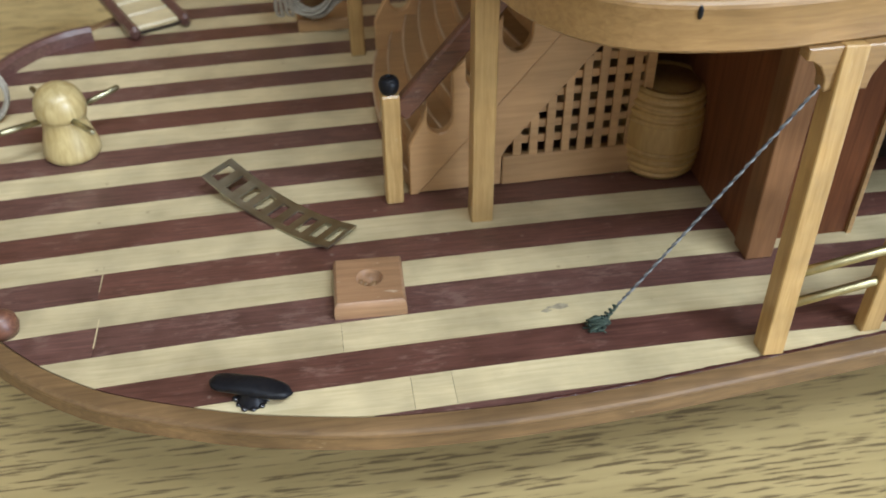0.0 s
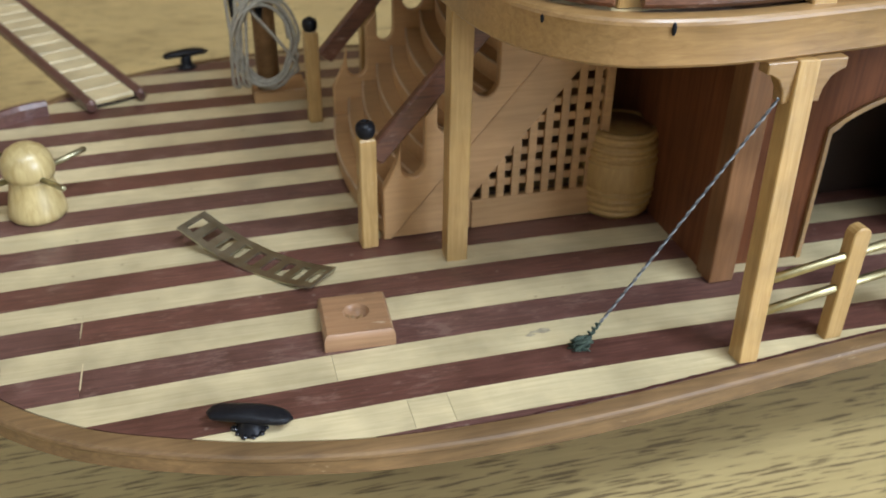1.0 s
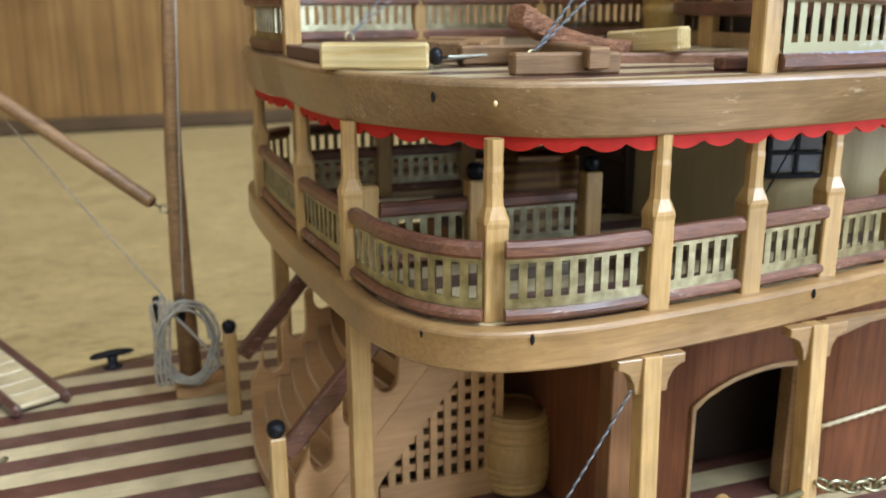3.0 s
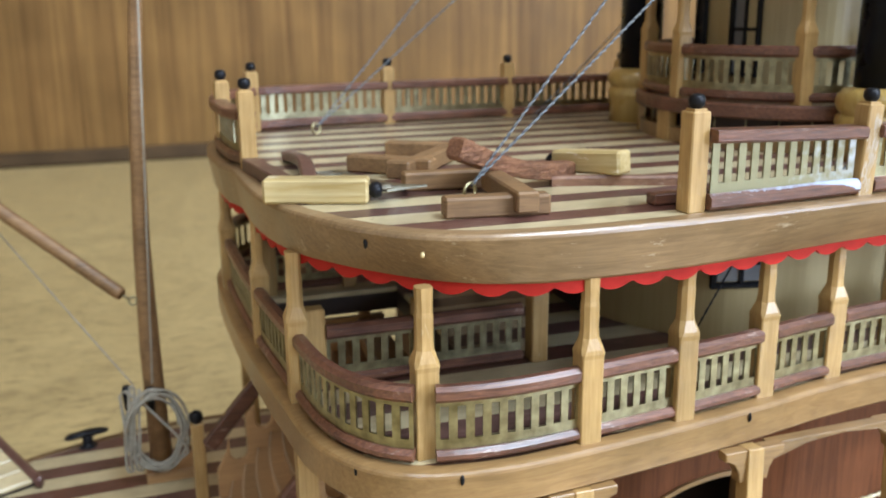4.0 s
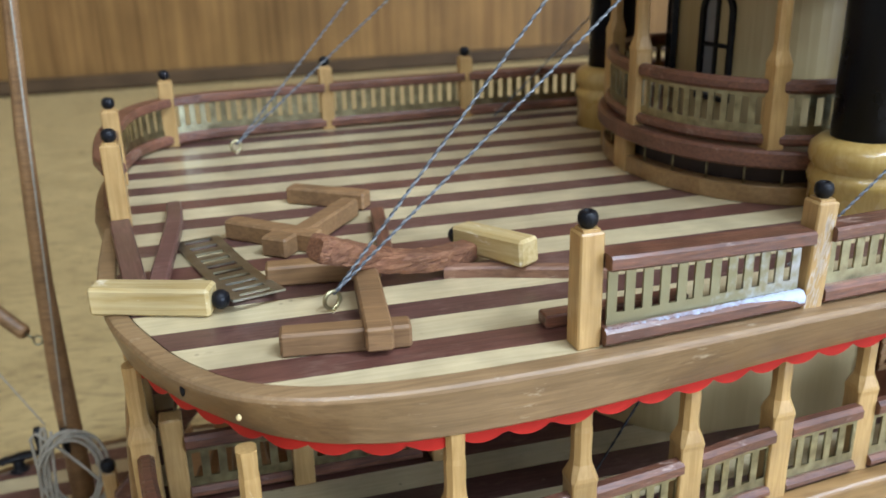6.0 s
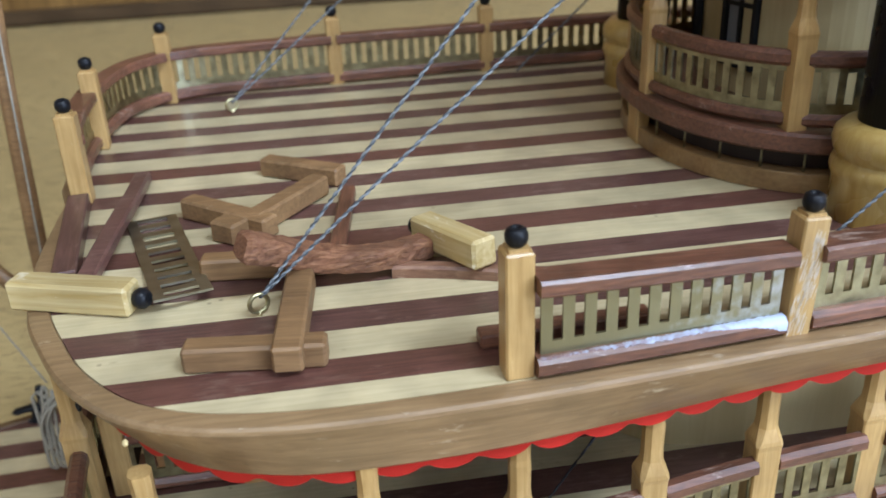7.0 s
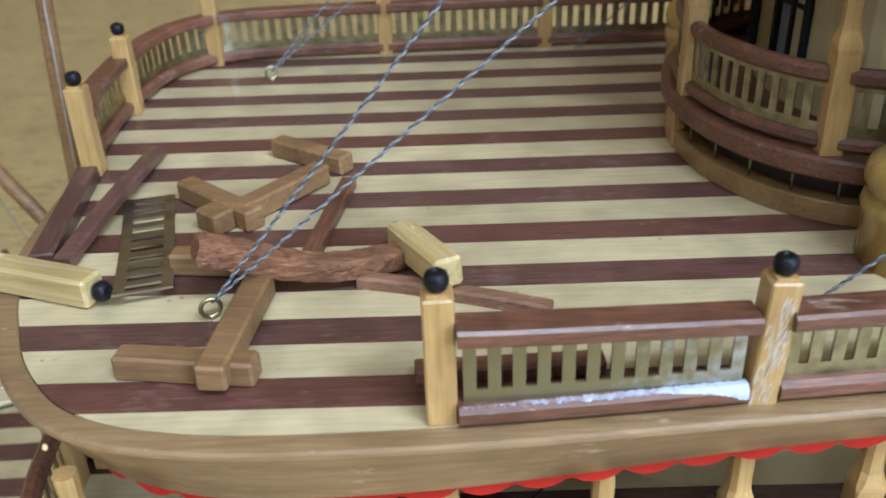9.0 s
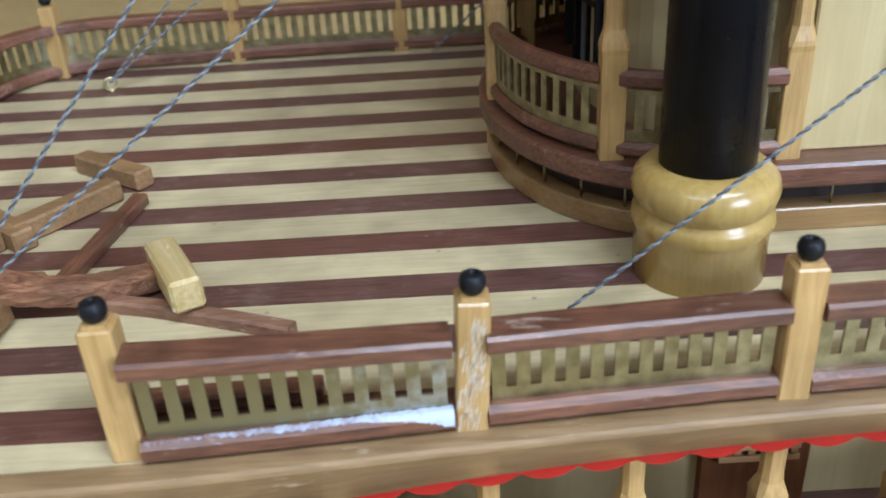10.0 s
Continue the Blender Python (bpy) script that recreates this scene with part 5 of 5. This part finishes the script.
ld = thing("lattice_door", "dark wooden cabin door with a pale lattice panel", "door", at=(113.6, 24.4, Z2))
part("leaf", Geo().box(-5.8, 5.8, -0.9, 0.6, 0.1, 20.5, 0.15), M_MAHOG, ld)
for i in range(6):
    part("lattice_bar", Geo().box(-3.6 + 1.5 * i - 0.4, -3.6 + 1.5 * i + 0.4, -1.3, -0.9, 6.5, 17.8, 0.06), M_BEECH, ld)
for j in range(7):
    part("lattice_bar", Geo().box(-4.2, 4.4, -1.65, -1.25, 7.2 + 1.6 * j - 0.4, 7.2 + 1.6 * j + 0.4, 0.06), M_BEECH, ld)

for x, y in ((47.6, 31.0), (29.4, 31.0), (14.0, 32.0), (46.4, 79.0), (29.4, 79.0), (14.0, 78.0)):
    ob = thing("well_post", "honey wood post with a black knob beside the stairwell" if x > 20 else "honey wood post beside the stairwell", "post", "stairwell posts", (x, y, Z2 + 0.02))
    part("shaft", Geo().box(-1.35, 1.35, -1.35, 1.35, 0, 11.8, 0.2), M_HONEY_Z, ob)
    if x > 20:
        part("knob", Geo().lathe([(0.75, 11.6), (1.15, 12.1), (1.35, 12.7), (1.35, 13.3), (1.1, 13.85), (0.65, 14.1), (0.05, 14.1)], steps=18), M_BLACK, ob, "black painted knob")
for y in (31.0, 79.0):
    for a, b in ((45.0, 30.8), (28.0, 15.4)):
        railing([(a, y), (b, y)], 0.0, a - b, Z2, 0.5, 1.5, 5.4, 2.0, "reddish wood railing with brass screen at the stairwell", "railings of the stairwell", 1.8, 1.05)

# ---- upper deck: broken railing pieces ----


def bar_piece(name, length, w, h, x, y, z, turn, material, label, category, group="", tilt=0, c=0.18):
    ob = tagged(part(name, Geo().box(-length / 2, length / 2, -w / 2, w / 2, 0, h, c), material), label, category, group)
    ob.matrix_world = at(x, y, z, 0, tilt, turn)
    return ob


def bent_bar(line, w, h, c=0.25):
    """A bar of rectangular section with eased edges along a bent line in space."""
    vs, a, b = [], w / 2, h / 2
    ring = [(a, c - b), (a, b - c), (a - c, b), (c - a, b), (-a, b - c), (-a, c - b), (c - a, -b), (a - c, -b)]
    for i, p in enumerate(line):
        t = (Vector(line[min(i + 1, len(line) - 1)]) - Vector(line[max(i - 1, 0)])).normalized()
        side = t.cross(Vector((0, 0, 1))).normalized()
        up = side.cross(t)
        vs += [Vector(p) + side * u + up * v for u, v in ring]
    n = len(line)
    fs = [[i * 8 + k, i * 8 + (k + 1) % 8, i * 8 + 8 + (k + 1) % 8, i * 8 + 8 + k] for i in range(n - 1) for k in range(8)]
    return Geo().add(vs, fs + [[*range(8)][::-1], [(n - 1) * 8 + k for k in range(8)]])


def fallen_post(x, y, z, turn, dip, label):
    ob = thing("fallen_post", label, "post", "broken railing posts", (x, y, z), turn)
    ob.matrix_world = at(x, y, z, 0, dip, turn)
    part("shaft", Geo().box(-1.8 if x < 20 else 0, 11.9, -1.6, 1.6, 0, 3.3, 0.35), M_FRESH, ob)
    part("knob", Geo().lathe([(0.05, -0.3), (0.8, 0.0), (1.12, 0.5), (1.12, 1.0), (0.8, 1.5), (0.5, 1.55), (0.4, 1.4), (0.05, 1.4)], steps=18, m=mm(12.0, 0, 1.6, 0, 90, 0)), M_BLACK, ob, "black painted knob")
    return ob


M_FRESH = wood("pale_bare_wood", (0.76, 0.60, 0.30), (0.58, 0.40, 0.14), AX, 0.8, 0.45, 0.5, 0.25, 0.1, scuff=(0.82, 0.74, 0.54), scuff_at=0.62)
M_TANRED = wood("worn_red_tan_wood", (0.40, 0.215, 0.125), (0.23, 0.105, 0.060), AX, 0.5, 0.5, 0.3, 0.3, 0.0, scuff=(0.50, 0.36, 0.26), scuff_at=0.66)
M_ROUGH = wood("rough_fibrous_red_wood", (0.50, 0.235, 0.110), (0.20, 0.070, 0.032), (0.14, 1, 1), 0.40, 0.6, 1.0, 0.4, scuff=(0.60, 0.38, 0.22), scuff_at=0.62)
M_ROUGH.node_tree.nodes["Bump"].inputs["Distance"].default_value = 0.0005
fallen_post(9.7, 29.6, Z3 + 0.12, -20, 0, "pale loose railing post with black knob lying on its side")
fallen_post(57.4, 23.5, Z3 + 1.75, 117, 4.5, "pale loose railing post lying across a thin strip")

cross = thing("cross_piece", "brown wooden cross of two lapped bars", "wood piece", "loose wooden crosses", (33.3, 12.6, Z3), -7.5)
part("bar", Geo().box(-6.5, 6.7, -1.3, 1.3, 0.02, 2.6, 0.3), M_BLOCK, cross)
part("bar", Geo().box(-1.4, 1.4, -6.4, 10.2, 0.6, 3.2, 0.25, mm(3.2, 3.6, 0.05, 0, 0, 1.5)), M_BLOCK, cross)

yp = thing("cross_piece", "brown wooden pieces glued in a Y shape", "wood piece", "loose wooden crosses", (31.3, 45.5, Z3))
part("bar", Geo().box(-7.2, 7.2, -1.35, 1.35, 0.02, 2.7, 0.3, mm(-1.9, 0.2, 0, 0, 0, -42)), M_BLOCK, yp)
part("bar", Geo().box(-9.0, 5.4, -1.35, 1.35, 0.1, 2.8, 0.3, mm(6.6, 4.0, 0, 0, 0, 52)), M_BLOCK, yp)
part("end_block", Geo().box(-1.5, 1.5, -1.9, 1.9, 0.02, 2.7, 0.3, mm(-1.5, -4.0, 0, 0, 0, 50)), M_BLOCK, yp)
part("bar", Geo().box(-6.4, 6.4, -1.35, 1.35, 0.02, 2.6, 0.3, mm(7.6, 14.4, 0, 0, 0, -35)), M_BLOCK, yp)
bar_piece("wood_bar", 13.6, 2.6, 2.6, 33.9, 31.1, Z3 + 0.02, -6, M_BLOCK, "brown square wooden bar on the deck", "wood piece", "loose wooden bars", c=0.3)

# rough reddish curved piece
g = Geo()
mid = curve_through([(32.3, 24.3, 7.0), (35.6, 25.7, 5.5), (39.5, 26.5, 3.9), (44.2, 27.2, 2.8), (48.4, 28.8, 2.2), (52.1, 30.8, 1.9)], 6)
rng = random.Random(8)
vs, fs, k = [], [], 16
for i, p in enumerate(mid):
    u = i / (len(mid) - 1)
    a, b = Vector(mid[max(i - 1, 0)]), Vector(mid[min(i + 1, len(mid) - 1)])
    t = (b - a).normalized()
    side = t.cross(Vector((0, 0, 1))).normalized()
    up = side.cross(t)
    big = 1.2 - 0.22 * min(1.0, u * 1.8) if 0 < i < len(mid) - 1 else 0.92
    for j in range(k):
        w_ = 2 * math.pi * (j + 0.5) / k
        c_, s_ = math.cos(w_), math.sin(w_)
        jig = 1.0 + rng.uniform(-0.05, 0.05) + 0.03 * math.sin(2 * i + j)
        vs.append(Vector(p) + (side * math.copysign(abs(c_) ** 0.45, c_) * 1.5 + up * math.copysign(abs(s_) ** 0.45, s_) * 1.3) * jig * big)
for i in range(len(mid) - 1):
    fs += [[i * k + j, i * k + (j + 1) % k, (i + 1) * k + (j + 1) % k, (i + 1) * k + j] for j in range(k)]
fs += [[*range(k)][::-1], [(len(mid) - 1) * k + j for j in range(k)]]
ob = tagged(part("curved_rail_piece", g.add(vs, fs), M_ROUGH), "rough reddish-brown curved rail piece resting on a bar", "wood piece")
ob.matrix_world = at(0, 0, Z3 - 0.2)
g = Geo()
pts = curve_through([(47.8, 27.6), (52.8, 26.3), (58.9, 24.1), (63.2, 22.5), (67.2, 20.9)], 5)
tagged(part("thin_rail_piece", g.sweep(pts, [(0.85, Z3 + 0.02), (0.85, Z3 + 1.1), (0.6, Z3 + 1.4), (-0.6, Z3 + 1.4), (-0.85, Z3 + 1.1), (-0.85, Z3 + 0.02)]), M_TANRED), "thin reddish curved rail strip lying on the deck", "wood piece", "loose rail strips")
bar_piece("red_rail_stick", 20.0, 1.9, 1.5, 43.3, 41.9, Z3 + 0.05, 82, M_WALNUT, "dark red rail stick lying on the deck", "wood piece", "loose rail strips")
bar_piece("dark_rail_stick", 24.2, 2.7, 2.0, 10.9, 44.8, Z3 + 0.05, 97, M_SAPELE, "dark brown rail stick lying beside the bow post", "wood piece", "loose rail strips")
stick = bent_bar(curve_through([(14.7, 32.4, 0.9), (15.6, 40.0, 1.65), (16.5, 48.0, 2.1), (16.8, 55.0, 1.75), (16.7, 60.5, 1.2), (16.6, 64.6, 0.75)], 5), 2.2, 1.5)
ob = tagged(part("dark_rail_stick", stick, M_SAPELE), "dark brown arched rail stick lying on the deck", "wood piece", "loose rail strips")
ob.matrix_world = at(0, 0, Z3)
bar_piece("rail_offcut", 17.0, 2.2, 1.45, 62.5, 11.6, Z3 + 0.02, 2, M_WALNUT, "reddish-brown rail offcut lying behind the railing", "wood piece", "loose rail strips")
ob = brass_strip("brass_strip", 26.0, 6.1, 10, lambda u: 0.05 + 1.5 * (1 - u) ** 3, "loose slotted brass strip with a lifted end")
ob.matrix_world = at(25.9, 24.9, Z3 + 0.02, 0, 0, 104.5)


def ring_bolt(x, y):
    ob = thing("ring_bolt", "small brass eye bolt screwed into the deck", "eye bolt", "eye bolts", (x, y, Z3), 25)
    part("eye", Geo().tube([(1.0 * math.cos(a), 0.0, 1.35 + 1.0 * math.sin(a)) for a in [2 * math.pi * k / 20 for k in range(20)]], 0.25, 8, True), M_ROD, ob)
    part("shank", Geo().tube([(0, 0, -0.3), (0, 0, 0.4)], 0.3, 8), M_BRASS_B, ob)


ring_bolt(33.5, 22.0)
ring_bolt(27.6, 96.0)
twine((33.7, 22.1, Z3 + 1.9), (93.7, 26.8, 142.7), 0.17, 0.3, 1.6, "grey and white twisted twine stay from an eye bolt")
twine((33.7, 22.2, Z3 + 1.9), (112.2, 40.6, 132.3), 0.17, 0.4, 1.6, "grey and white twisted twine stay from an eye bolt")
twine((27.7, 95.9, Z3 + 1.6), (94.4, 112.5, 140.6), 0.17, 0.3, 1.6, "grey and white twisted twine stay from an eye bolt")
twine((27.7, 95.96, Z3 + 1.6), (122.0, 130.8, 139.6), 0.17, 0.4, 1.6, "grey and white twisted twine stay from an eye bolt")
twine((88.2, 17.4, Z3 + 0.1), (153.9, 24.6, 118.9), 0.17, 0.3, 1.6, "grey twisted twine stay beside the chimney stack")
twine((81.1, 107.5, Z3 + 0.1), (131.3, 112.3, 112.6), 0.17, 0.3, 1.6, "grey twisted twine stay at the far railing")

# ---- deckhouse details ----
window("house_window", 100.4, 56.3, Z3 + 11.9, 6.8, 17.1, 2, 2, -76, True, "black arched deckhouse window with grey panes")
window("house_window", 101.0, 71.0, Z3 + 11.9, 6.8, 17.1, 2, 2, -112, True, "black arched deckhouse window with grey panes")
vent = thing("vent_grille", "black wall grille with rows of small pale beads", "grille", at=(132.9, 37.8, Z3 + 16.4))
part("plate", Geo().box(-5, 5, -1.2, 0.2, 0, 10, 0.2), M_BLACK, vent)
for i in range(7):
    part("bead_row", Geo().tube([(-4.2, -1.25, 1.2 + 1.25 * i), (4.2, -1.25, 1.2 + 1.25 * i)], 0.16, 6), M_MAPLE, vent)
for k in range(14):
    a = radians(150 + 14 * k)
    if k < 9:
        x, y = H3[0] + 20.0 * math.cos(a), H3[1] + 26.0 * math.sin(a)
    else:
        x, y = H3[0] + 7 * (k - 8), H3[1] - 26.0
    tagged(part("wire_pin", Geo().tube([(x, y, Z3 + 2.6), (x, y, Z3 + 5.8)], 0.16, 6), M_BRASS), "thin brass wire upright under the gallery", "wire", "wire uprights")
for k, a in enumerate((178, 138)):
    x, y = H3[0] + 20.0 * math.cos(radians(a)), H3[1] + 26.1 * math.sin(radians(a))
    ob = tagged(part("gallery_block", Geo().box(-0.9, 0.9, -2.2, 2.2, 0, 5.8, 0.12), M_HONEY_Z), "small honey wood support block under the gallery", "block", "gallery blocks")
    ob.matrix_world = at(x, y, Z3, 0, 0, a)

# ceiling light housings
for x, y in ((-500, -1500), (800, -980)):
    tagged(part("ceiling_light", Geo().box(x - 640, x + 640, y - 170, y + 170, 1860, 1899, 6), M_PLASTER), "white flush ceiling light housing", "ceiling light", "ceiling lights")

# nail heads in the deck bands
for x, y, z, m in ((13.9, 8.0, 40.2, M_BLACK), (24.9, 1.5, 40.3, M_BLACK), (66.8, 4.8, 40.0, M_BLACK), (22.0, 6.3, 66.3, M_FRESH), (17.0, 12.6, 66.6, M_BLACK)):
    tagged(part("nail_head", Geo().ball(x, y, z, 0.26, 2.6 if m is M_BLACK else 1.4), m), "small nail head in the wooden deck band", "nail", "nail heads")
rope("dark_thread", (60.0, 11.8, 46.5), (79.0, 24.2, 58.5), 0.13, 0.0, "thin dark thread hanging by the cabin window", "threads", M_BLACK, 0.3)
